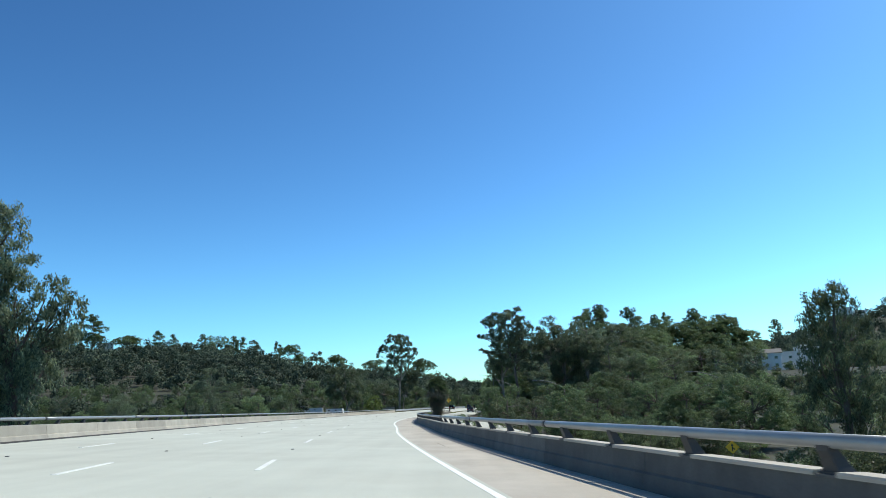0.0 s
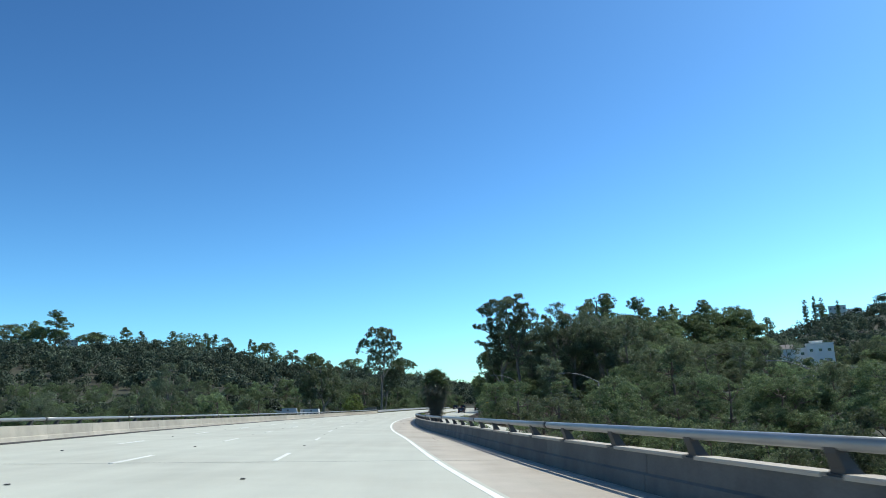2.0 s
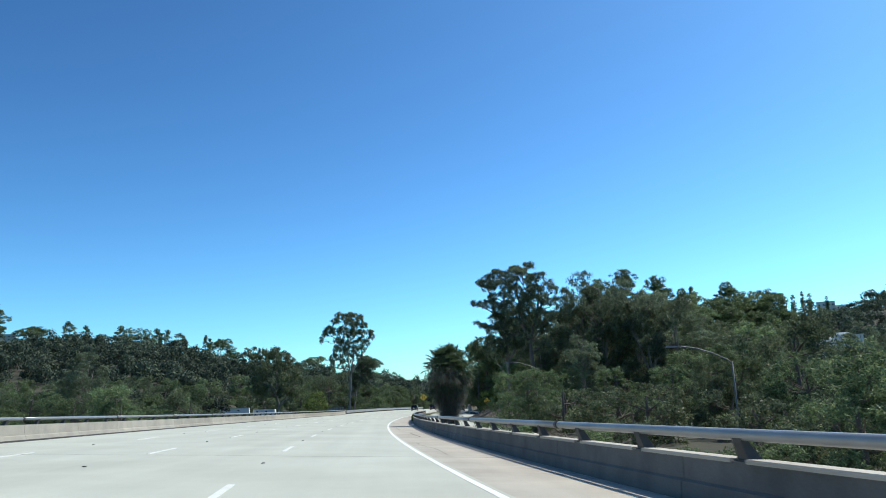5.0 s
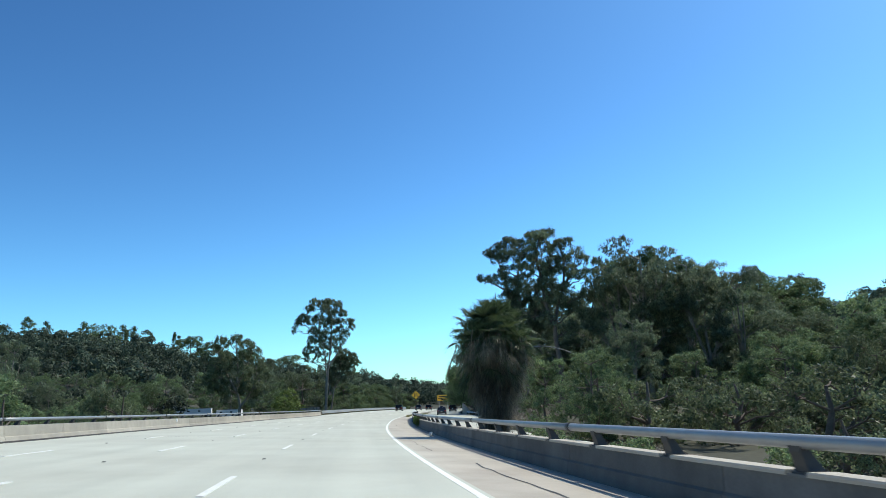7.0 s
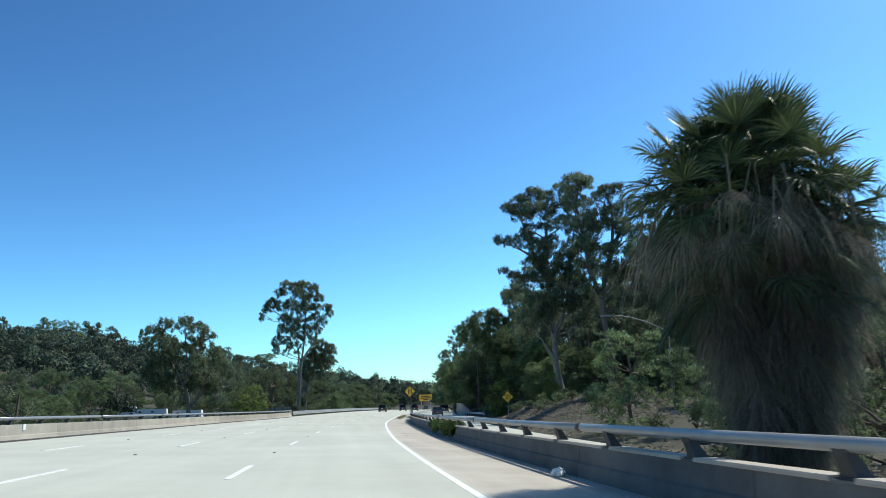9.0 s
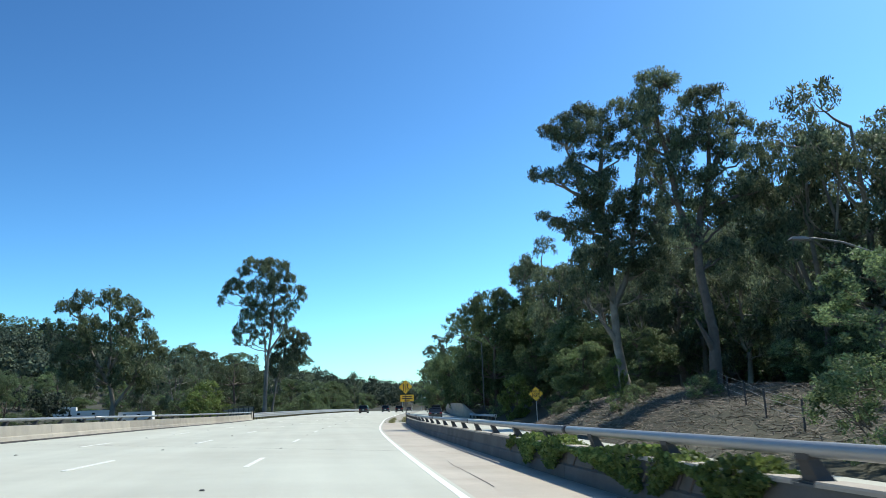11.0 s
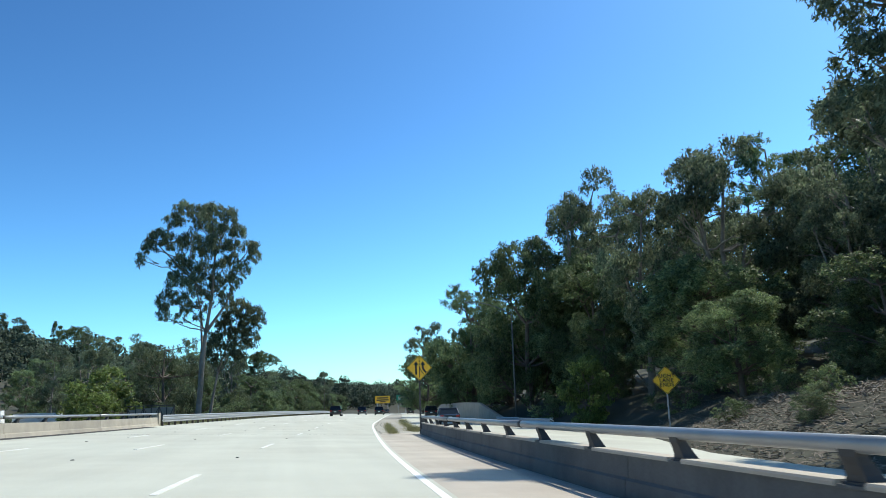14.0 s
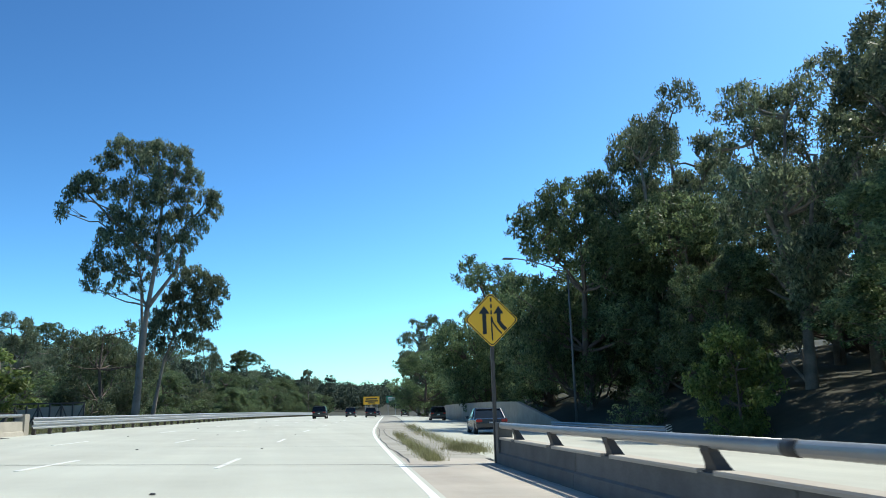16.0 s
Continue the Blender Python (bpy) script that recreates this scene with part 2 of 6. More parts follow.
def leaf_material(name, dark, light, rough=0.5, trans=0.3, patch=.35):
    """Leaves: each one its own green between dark and light, letting some light through."""
    m = bpy.data.materials.new(name)
    m.use_nodes = True
    n, l = m.node_tree.nodes, m.node_tree.links
    p = n["Principled BSDF"]
    p.inputs["Roughness"].default_value = rough
    p.inputs["Specular IOR Level"].default_value = 0.25
    g = n.new("ShaderNodeNewGeometry")
    rp = n.new("ShaderNodeValToRGB")
    rp.color_ramp.elements[0].color, rp.color_ramp.elements[1].color = (*dark, 1), (*light, 1)
    rp.color_ramp.elements[0].position, rp.color_ramp.elements[1].position = .1, 1.0
    l.new(g.outputs["Random Per Island"], rp.inputs[0])
    oi = n.new("ShaderNodeObjectInfo")
    mp = n.new("ShaderNodeMapRange")
    mp.inputs["To Min"].default_value, mp.inputs["To Max"].default_value = .8, 1.2
    l.new(oi.outputs["Random"], mp.inputs["Value"])
    mu = n.new("ShaderNodeMix")
    mu.data_type, mu.blend_type = "RGBA", "MULTIPLY"
    mu.inputs["Factor"].default_value = 1
    l.new(rp.outputs[0], mu.inputs["A"])
    tc = n.new("ShaderNodeTexCoord")
    nz = n.new("ShaderNodeTexNoise")
    nz.inputs["Scale"].default_value, nz.inputs["Detail"].default_value = patch, 2
    l.new(tc.outputs["Object"], nz.inputs["Vector"])
    m2 = n.new("ShaderNodeMapRange")
    m2.inputs["From Min"].default_value, m2.inputs["From Max"].default_value = .3, .7
    m2.inputs["To Min"].default_value, m2.inputs["To Max"].default_value = .6, 1.45
    l.new(nz.outputs[0], m2.inputs["Value"])
    m3 = n.new("ShaderNodeMath")
    m3.operation = "MULTIPLY"
    l.new(mp.outputs[0], m3.inputs[0])
    l.new(m2.outputs[0], m3.inputs[1])
    l.new(m3.outputs[0], mu.inputs["B"])
    l.new(mu.outputs["Result"], p.inputs["Base Color"])
    tr = n.new("ShaderNodeBsdfTranslucent")
    l.new(mu.outputs["Result"], tr.inputs["Color"])
    ms = n.new("ShaderNodeMixShader")
    ms.inputs[0].default_value = trans
    l.new(p.outputs[0], ms.inputs[1])
    l.new(tr.outputs[0], ms.inputs[2])
    l.new(ms.outputs[0], n["Material Output"].inputs["Surface"])
    return m


CONCRETE = material("road_concrete", (.475, .48, .405), .8, streak=.07, vary=.06, scale=.35, fine=.05, fine_scale=40, bump=.15, second=(.43, .425, .355), second_scale=.12)
SHOULDER = material("shoulder_concrete", (.45, .405, .335), .85, streak=.10, vary=.10, scale=.6, fine=.06, fine_scale=40, bump=.15, second=(.38, .33, .27), second_scale=.25)
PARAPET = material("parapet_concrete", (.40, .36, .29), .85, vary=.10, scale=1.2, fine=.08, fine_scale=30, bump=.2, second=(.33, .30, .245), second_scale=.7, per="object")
# the right parapet's concrete: its shaded faces are put into this darker grey
PARAPET_SHADE = material("shade_grey_concrete", (.125, .122, .113), .85, vary=.2, scale=1.2, fine=.12, fine_scale=30, bump=.2, second=(.085, .083, .078), second_scale=.7, per="object")
GORE = material("old_grey_pavement", (.36, .34, .285), .9, vary=.14, scale=.8, fine=.1, fine_scale=30, bump=.2, second=(.26, .245, .205), second_scale=.35)
GUTTER = material("gutter_dark", (.035, .033, .03), .9, vary=.3, scale=3, fine=.2, fine_scale=40)
ALU = material("weathered_aluminium", (.29, .295, .29), .42, .35, vary=.12, scale=2, fine=.05, fine_scale=40)
ALU_POST = material("cast_aluminium", (.05, .05, .05), .6, .3, vary=.12, scale=5, fine=.08, fine_scale=40)
GALV = material("galvanised_steel", (.40, .41, .41), .5, .6, vary=.1, scale=3, fine=.05, fine_scale=50)
DASH = material("worn_lane_paint", (.66, .66, .62), .8, vary=.12, scale=3, fine=.12, fine_scale=25)
PAINT = material("white_road_paint", (.76, .76, .72), .7, vary=.08, scale=2, fine=.08, fine_scale=30)
TIMBER = material("dark_timber", (.09, .07, .055), .85, vary=.2, scale=5, fine=.15, fine_scale=40)
EARTH = material("earth", (.048, .046, .028), .95, vary=.3, scale=.08, fine=.25, fine_scale=2, second=(.028, .033, .017), second_scale=.03)
LITTER = material("bark_litter", (.20, .165, .13), .9, per="island", vary=.1, scale=4)
TAR = material("joint_sealant", (.04, .04, .04), .8, vary=.2, scale=5)
LEAF_EUC = leaf_material("eucalyptus_leaf", (.072, .102, .064), (.235, .275, .160), .5, .5)
LEAF_DARK = leaf_material("dark_leaf", (.074, .118, .056), (.232, .295, .135), .5, .5)
LEAF_BRIGHT = leaf_material("bright_leaf", (.085, .130, .034), (.25, .31, .09), .5, .45)
LEAF_OLIVE = leaf_material("olive_leaf", (.068, .096, .052), (.200, .232, .122), .5, .5)
# hill leaves: a slight blue of distance haze is put into these greens
LEAF_HILL = leaf_material("hill_leaf", (.032, .050, .036), (.118, .145, .090), .8, .25, .05)
LEAF_PALM = leaf_material("palm_leaf", (.030, .048, .022), (.095, .125, .052), .4, .3)
LEAF_DEAD = leaf_material("dead_palm_leaf", (.10, .09, .07), (.30, .26, .195), .7, .45)
GRASS_DRY = leaf_material("dry_grass", (.17, .17, .07), (.42, .40, .20), .7, .3)
BARK_EUC = material("eucalyptus_bark", (.25, .22, .18), .8, vary=.2, scale=1.2, fine=.15, fine_scale=15, second=(.14, .12, .095), second_scale=.8)
BARK = material("brown_bark", (.13, .10, .08), .9, vary=.25, scale=3, fine=.2, fine_scale=20)
SIGN_Y = material("yellow_sign_sheeting", (.90, .50, .02), .35, vary=.03, scale=3)
SIGN_K = material("black_sign_ink", (.012, .012, .012), .4, vary=.05, scale=5)
SIGN_O = material("orange_yellow_sign_sheeting", (.93, .50, .03), .4, vary=.03, scale=3)
SIGN_G = material("green_sign_sheeting", (.01, .22, .13), .4, vary=.03, scale=3)
SIGN_BACK = material("sign_aluminium", (.4, .4, .4), .5, .7, vary=.05, scale=3)
POST = material("dark_post", (.07, .065, .06), .7, vary=.15, scale=4)
CAR_BLACK = material("black_car_paint", (.012, .013, .016), .25, .2, spec=.6)
CAR_BLUE = material("dark_blue_car_paint", (.02, .03, .05), .25, .3, spec=.6)
CAR_GREY = material("grey_car_paint", (.10, .105, .11), .3, .4)
CAR_GLASS = material("dark_car_glass", (.01, .012, .014), .06, 0, spec=.6)
RUBBER = material("tyre_rubber", (.02, .02, .02), .85)
RIM = material("alloy_rim", (.35, .35, .36), .35, .8)
TAIL = material("red_tail_lamp", (.30, .012, .012), .2)
WHITE = material("white_stucco", (.78, .77, .73), .8, vary=.05, scale=.5, fine=.03, fine_scale=10)
BEIGE = material("beige_stucco", (.52, .46, .38), .85, vary=.06, scale=.5, fine=.03, fine_scale=10)
ROOF = material("grey_roof_shingle", (.16, .15, .14), .85, vary=.12, scale=1, fine=.1, fine_scale=8)
WINDOW = material("dark_window_glass", (.02, .025, .03), .08, spec=.6)

# ---- ground ----
radii = [0, 12, 24, 36, 48, 60, 72, 84, 96, 108, 120, 132, 144, 156, 168, 180, 192, 204, 216, 230, 245, 262, 280, 300, 325, 350, 380, 415, 450, 490, 530, 575, 620, 670, 720, 780,
         840, 910, 990, 1080, 1200, 1400, 1700, 2200, 3000, 4500]
NA = 300
gv, gf = [(0.0, 120.0, 0.0)], []
for r in radii[1:]:
    a = np.arange(NA) * 2 * math.pi / NA
    x, y = r * np.sin(a), 120 + r * np.cos(a)
    gv += list(zip(x, y, ground_z(x, y)))
gv[0] = (0.0, 120.0, float(ground_z(0.0, 120.0)))
for k in range(NA):
    gf.append((0, 1 + (k + 1) % NA, 1 + k))
for i in range(len(radii) - 2):
    for k in range(NA):
        a0, a1 = 1 + i * NA + k, 1 + i * NA + (k + 1) % NA
        gf.append((a0, a1, a1 + NA, a0 + NA))
ground = tagged(new("ground", mesh_from("ground", gv, gf, EARTH, True)), "dark earth and scrub of the valley and hillsides", "ground", kind="structure")

# ---- carriageway ----
LEFT_BASE, RIGHT_BASE = -16.5, 2.0
BAR_END_R, BAR_END_L, RAIL_END_L = 223.5, 243.0, 420.0
road = tagged(new("road", Build().sweep([(LEFT_BASE - .45, 0), (.16, 0), (.16, -.45), (LEFT_BASE - .45, -.45)], span(-120, 420, 6) + span(440, 1000, 20)).mesh("road", CONCRETE)),
              "pale sunlit concrete freeway carriageway with four lanes", "road", kind="structure")
shoulder = tagged(new("shoulder", Build().sweep([(.16, -.002), (RIGHT_BASE + .5, -.002), (RIGHT_BASE + .5, -.45), (.16, -.45)], span(-120, 226, 6)).mesh("shoulder", SHOULDER)),
                  "tan concrete road shoulder beside the parapet", "road shoulder", kind="structure")


def ramp_point(y, o, h=0.0):
    p = station(y, float(ramp_left(y)) + o, h)
    p.z -= float(ramp_drop(y))
    return p


def ramp_mesh():
    bl, ys = Build(), span(-150, 420, 6) + span(440, 1000, 20)
    vs = [ramp_point(y, o, h) for y in ys for o, h in ((-.2, -.012), (float(ramp_w(y)), -.012), (float(ramp_w(y)), -.4), (-.2, -.4))]
    fs = [(4 * i + k, 4 * i + 4 + k, 4 * i + 4 + (k + 1) % 4, 4 * i + (k + 1) % 4) for i in range(len(ys) - 1) for k in range(4)]
    return bl.add(vs, fs).mesh("slip_road", CONCRETE)


ramp = tagged(new("slip_road", ramp_mesh()), "pale concrete slip road that climbs to join the freeway", "road", kind="structure")
gore = tagged(new("gore_pavement", Build().sweep([(.16, -.006), (2.72, -.006), (2.72, -.4), (.16, -.4)], span(226.02, 1000, 8)).mesh("gore_pavement", GORE)),
              "old grey cracked pavement between freeway and slip road", "pavement", kind="structure")

# painted lines
edge_line = tagged(new("edge_line", Build().sweep([(-.068, .004), (.068, .004), (.068, -.01), (-.068, -.01)], span(-120, 420, 4)).mesh("edge_line", PAINT)),
                   "solid white edge line on the road", "road marking", kind="structure")
PERIOD = 14.63


def dash_mesh(y, o):
    return Build().sweep([(o - .06, .005), (o + .06, .005), (o + .06, -.01), (o - .06, -.01)], span(y, y + 3.66, 1.83)).mesh("lane_dash", DASH)


for o, first in ((-4.12, 2.6), (-7.95, 1.9), (-11.6, 14.0)):
    k = -2
    while first + k * PERIOD < 420:
        tagged(new("lane_dash", dash_mesh(first + k * PERIOD, o)), "worn white lane dash painted on the concrete road", "road marking", "lane dashes", "structure")
        k += 1

# ---- parapets with rails ----
RAIL_H = .925


def parapet(name, side, base, y0, y1, prof, mat, rail_off, pitch, label, top, coping=False):
    """A concrete parapet with a tube rail on cast posts. side: +1 on the right of the road, -1 on the left."""
    root = tagged(new(name), label, "parapet")
    s, b = side, base
    pr = [(b + s * o, h) for o, h in prof]
    if s < 0:
        pr = pr[::-1]
    panel = 6.4
    n = int((y1 - y0) / panel)
    y1 = y0 + n * panel
    for i in range(n):
        a, c = y0 + i * panel, y0 + (i + 1) * panel - .02
        part("panel", Build().sweep(pr, span(a, c, panel / 2)).mesh("panel", mat), root)
    c = b + s * rail_off
    ring = [(c + .062 * math.cos(a), RAIL_H + .074 * math.sin(a)) for a in [2 * math.pi * k / 12 for k in range(12)]]
    y = y0
    while y < y1 - .5:
        part("rail", Build().sweep(ring, span(y, min(y + 12.8, y1) - .02, 2)).mesh("rail", ALU, True), root, "dull silver tube rail")
        part("sleeve", Build().sweep([(c + (o - c) * 1.07, RAIL_H + (h - RAIL_H) * 1.07) for o, h in ring], [y - .12, y + .12]).mesh("sleeve", ALU_POST, True), root)
        y += 12.8
    y = y0 + pitch / 2
    while y < y1 - .1:
        p = station(y, c)
        m = Matrix.Translation(p) @ Matrix.Rotation(radians(-heading(y)), 4, "Z")
        # a flared casting, wide at the foot, that leans out under the rail
        g = RAIL_H - .06 - top
        hs = [(top, .33, .24, .11), (top + .022, .33, .24, .11), (top + .024, .27, .19, .105), (top + .3 * g, .235, .16, .085), (top + .6 * g, .21, .135, .05), (top + .85 * g, .205, .12, .015), (RAIL_H - .03, .23, .10, .0)]
        vs, fs = [], []
        for z, ly, lx, off in hs:
            vs += [m @ Vector((s * off + dx * lx, dy * ly, z)) for dx, dy in ((-.5, -.5), (.5, -.5), (.5, .5), (-.5, .5))]
        for i in range(len(hs) - 1):
            fs += [(4 * i + k, 4 * i + (k + 1) % 4, 4 * i + 4 + (k + 1) % 4, 4 * i + 4 + k) for k in range(4)]
        fs += [(3, 2, 1, 0), tuple(4 * len(hs) - 4 + k for k in range(4))]
        part("post", Build().add(vs, fs).mesh("post", ALU_POST), root, "dark cast rail post")
        if coping:
            a, e = y + .19, min(y + pitch - .19, y1 - .03)
            lip = [(b + s * .04, top - .02), (b + s * .035, top + .012), (b + s * .05, top + .034), (b + s * .345, top + .034), (b + s * .36, top + .02), (b + s * .36, top - .02)]
            # keeps the lit concrete's tone, against the shade put into the panels' grey
            part("coping", Build().sweep(lip, span(a, e, pitch / 2)).mesh("coping", SHOULDER), root, "worn pale concrete coping")
        y += pitch
    return root, y1


parapet_right, BAR_END_R = parapet("parapet", 1, 2.42, -32.5, 223.6, [(0, 0), (.02, .25), (.065, .285), (.08, .57), (.05, .575), (.05, .605), (.36, .605), (.36, -.9), (0, -.9)], PARAPET_SHADE, .10, 3.2,
                                   "grey concrete parapet, shade put into its colour, with silver tube rail on dark posts", .605, True)
parapet_left, BAR_END_L = parapet("parapet", -1, LEFT_BASE, -64.0, 243.3, [(0, 0), (.05, .19), (.09, .21), (.12, .66), (.42, .66), (.42, -.9), (0, -.9)], PARAPET, .2, 3.2,
                                  "sunlit beige concrete parapet with a silver tube rail", .66)
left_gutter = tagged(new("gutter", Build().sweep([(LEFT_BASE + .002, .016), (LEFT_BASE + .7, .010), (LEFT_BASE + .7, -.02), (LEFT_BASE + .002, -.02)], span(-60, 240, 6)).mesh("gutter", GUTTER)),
                     "dark gutter strip along the parapet's foot", "gutter", kind="structure")
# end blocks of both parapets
for y, o, s_, mat in ((BAR_END_R, 2.44, 1, PARAPET_SHADE), (BAR_END_L, LEFT_BASE - .03, -1, PARAPET)):
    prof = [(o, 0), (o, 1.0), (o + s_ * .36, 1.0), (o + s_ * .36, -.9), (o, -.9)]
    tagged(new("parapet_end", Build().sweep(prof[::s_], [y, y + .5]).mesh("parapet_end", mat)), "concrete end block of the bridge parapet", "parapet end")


def guardrail(y0, y1, o, label, base=station):
    root = tagged(new("guardrail"), label, "guardrail")
    s = 1 if o > 0 else -1
    w = [(0, .55), (.035, .58), (.035, .62), (-.03, .66), (-.03, .72), (.035, .76), (.035, .80), (0, .84)]
    for h0 in (0.0, -.26):
        prof = [(o - s * a, h + h0) for a, h in w] + [(o - s * a + s * .006, h + h0) for a, h in w[::-1]]
        part("beam", Build().sweep(prof, span(y0, y1, 4), base=base).mesh("beam", GALV), root, "dull galvanised ribbed steel beam")
    y = y0 + .5
    while y < min(y1, y0 + 130):
        p = base(y, o + s * .14)
        part("post", Build().box(p.x, p.y, p.z + .25, .16, .2, 1.1).mesh("post", TIMBER), root, "dark timber post")
        y += 1.9
    return root


guardrail(BAR_END_L + .6, RAIL_END_L, LEFT_BASE + .1, "long galvanised steel guardrail on timber posts beside grass")

# ---- vegetation ----
rng = np.random.default_rng(7)


def unit(v):
    return v / (np.linalg.norm(v, axis=1)[:, None] + 1e-9)


def leaf_quads(p, rg, length, width, droop=0.0, facing=None):
    """A pointed leaf at each point: its long axis hangs by droop, its face turns towards facing."""
    n = len(p)
    a = rg.normal(size=(n, 3))
    a[:, 2] -= droop * 2
    a = unit(a)
    nrm = rg.normal(size=(n, 3)) * .6
    if facing is not None:
        nrm = nrm + facing
    b = unit(np.cross(nrm, a))
    ln = (length * (.6 + .8 * rg.random(n)))[:, None] * .5
    wd = (width * (.6 + .8 * rg.random(n)))[:, None] * .5
    return np.stack([p - a * ln, p + b * wd - a * ln * .1, p + a * ln, p - b * wd - a * ln * .1], 1)


def crown_quads(clumps, rg, length, width, density, droop, cover):
    """Hanging bunches of leaves at the twig ends of each of the clumps (x, y, z, radius, flatness)."""
    out = []
    for cx, cy, cz, r, flat in clumps:
        size = .24 + .12 * r
        nb = max(6, int(cover * (r / size) ** 2))
        d = rg.normal(size=(nb, 3))
        d[:, 2] = d[:, 2] * .9 + .35
        d = unit(d)
        c = np.array((cx, cy, cz)) + d * np.array((r, r, r * flat)) * (.45 + .55 * rg.random(nb) ** .6)[:, None]
        rs = size * (.55 + .8 * rg.random(nb))
        n = np.maximum(8, (density * rs * rs)).astype(int)
        k = np.repeat(np.arange(nb), n)
        st = np.stack([.75 + .6 * rg.random(nb), .75 + .6 * rg.random(nb), .55 + .55 * droop + .2 * rg.random(nb)], 1)
        e = unit(rg.normal(size=(len(k), 3)))
        p = c[k] + e * (rg.random(len(k)) ** .5)[:, None] * (rs[:, None] * st)[k]
        p[:, 2] -= .35 * droop * rs[k]
        out.append(leaf_quads(p, rg, length, width, droop, .8 * e + .7 * d[k] + (0, 0, .3)))
    return np.concatenate(out)


def limb(bl, a, b, r0, r1, rg, bend=.07, n=5):
    a, b = Vector(a), Vector(b)
    ln = (b - a).length
    pts = []
    for i in range(n + 1):
        u = i / n
        p = a.lerp(b, u)
        if 0 < i < n:
            p += Vector(rg.normal(size=3) * ln * bend * .35) + Vector((0, 0, -ln * bend * math.sin(u * math.pi) * .5))
        pts.append(p)
    bl.tube(pts, [r0 + (r1 - r0) * i / n for i in range(n + 1)], 6, cap=False)


def tree(name, base, trunk, clumps, leaf, bark, seed, label, category="tree", length=.28, width=.09, density=260, droop=.5, trunk_r=.3, forks=None, group="", full=1.0, cover=2.1, lean=0.0):
    """A tree at base. trunk: points relative to it; clumps: (x, y, z, radius, flatness) relative to it."""
    rg = np.random.default_rng(seed)
    clumps = [(x + lean * z, y, z, r * full, f) for x, y, z, r, f in clumps]
    trunk = [(x + lean * z, y, z) for x, y, z in trunk]
    forks = [[(x + lean * z, y, z) for x, y, z in fk] for fk in forks or ()]
    root = tagged(new(name), label, category, group)
    root.location = base
    bl = Build()
    k = len(trunk)
    pts = [Vector(p) for p in trunk]
    bl.tube(pts, [trunk_r * (1.25 if i == 0 else 1 - .75 * i / (k - 1)) for i in range(k)], 10, cap=False)
    for fk in forks:
        f = [Vector(p) for p in fk]
        bl.tube(f, [trunk_r * .7 * (1 - .75 * i / (len(f) - 1)) for i in range(len(f))], 8, cap=False)
    stems = pts + [Vector(p) for fk in forks for p in fk]
    part("trunk", bl.mesh("trunk", bark, True), root)
    bl = Build()
    for cx, cy, cz, r, flat in clumps:
        c = Vector((cx, cy, cz))
        below = [p for p in stems if p.z < cz - .2 * r] or stems[:1]
        s = min(below, key=lambda p: (p - c).length + 1.0 * max(0, p.z - cz + r * .5))
        limb(bl, s, c, trunk_r * .32, .025, rg)
        for _ in range(3):
            d = Vector(rg.normal(size=3))
            limb(bl, s.lerp(c, .6), c + d.normalized() * r * .75, trunk_r * .14, .012, rg, n=3)
    tagged(part("branching", bl.mesh("branching", bark, True), root), kind="stuff")
    part("crown", quads_mesh("crown", crown_quads(clumps, rg, length, width, density, droop, cover), leaf), root)
    return root


def random_clumps(rg, height, width, n, low=.35, r=(.9, 1.6), flat=.8, shape="round"):
    """Clumps that fill a crown of that height and width."""
    out = []
    for _ in range(n):
        u = rg.random()
        z = height * (low + (1 - low) * u)
        if shape == "round":
            w = math.sin(math.pi * (.12 + .80 * u)) ** .7
        elif shape == "cone":
            w = 1.05 - u
        else:
            w = .55 + .45 * math.sin(math.pi * u)
        a = rg.random() * 2 * math.pi
        rad = width * .5 * w * (.35 + .65 * rg.random() ** .5)
        rr = r[0] + (r[1] - r[0]) * rg.random()
        out.append((rad * math.cos(a), rad * math.sin(a), z - rr * .3, rr, flat))
    return out




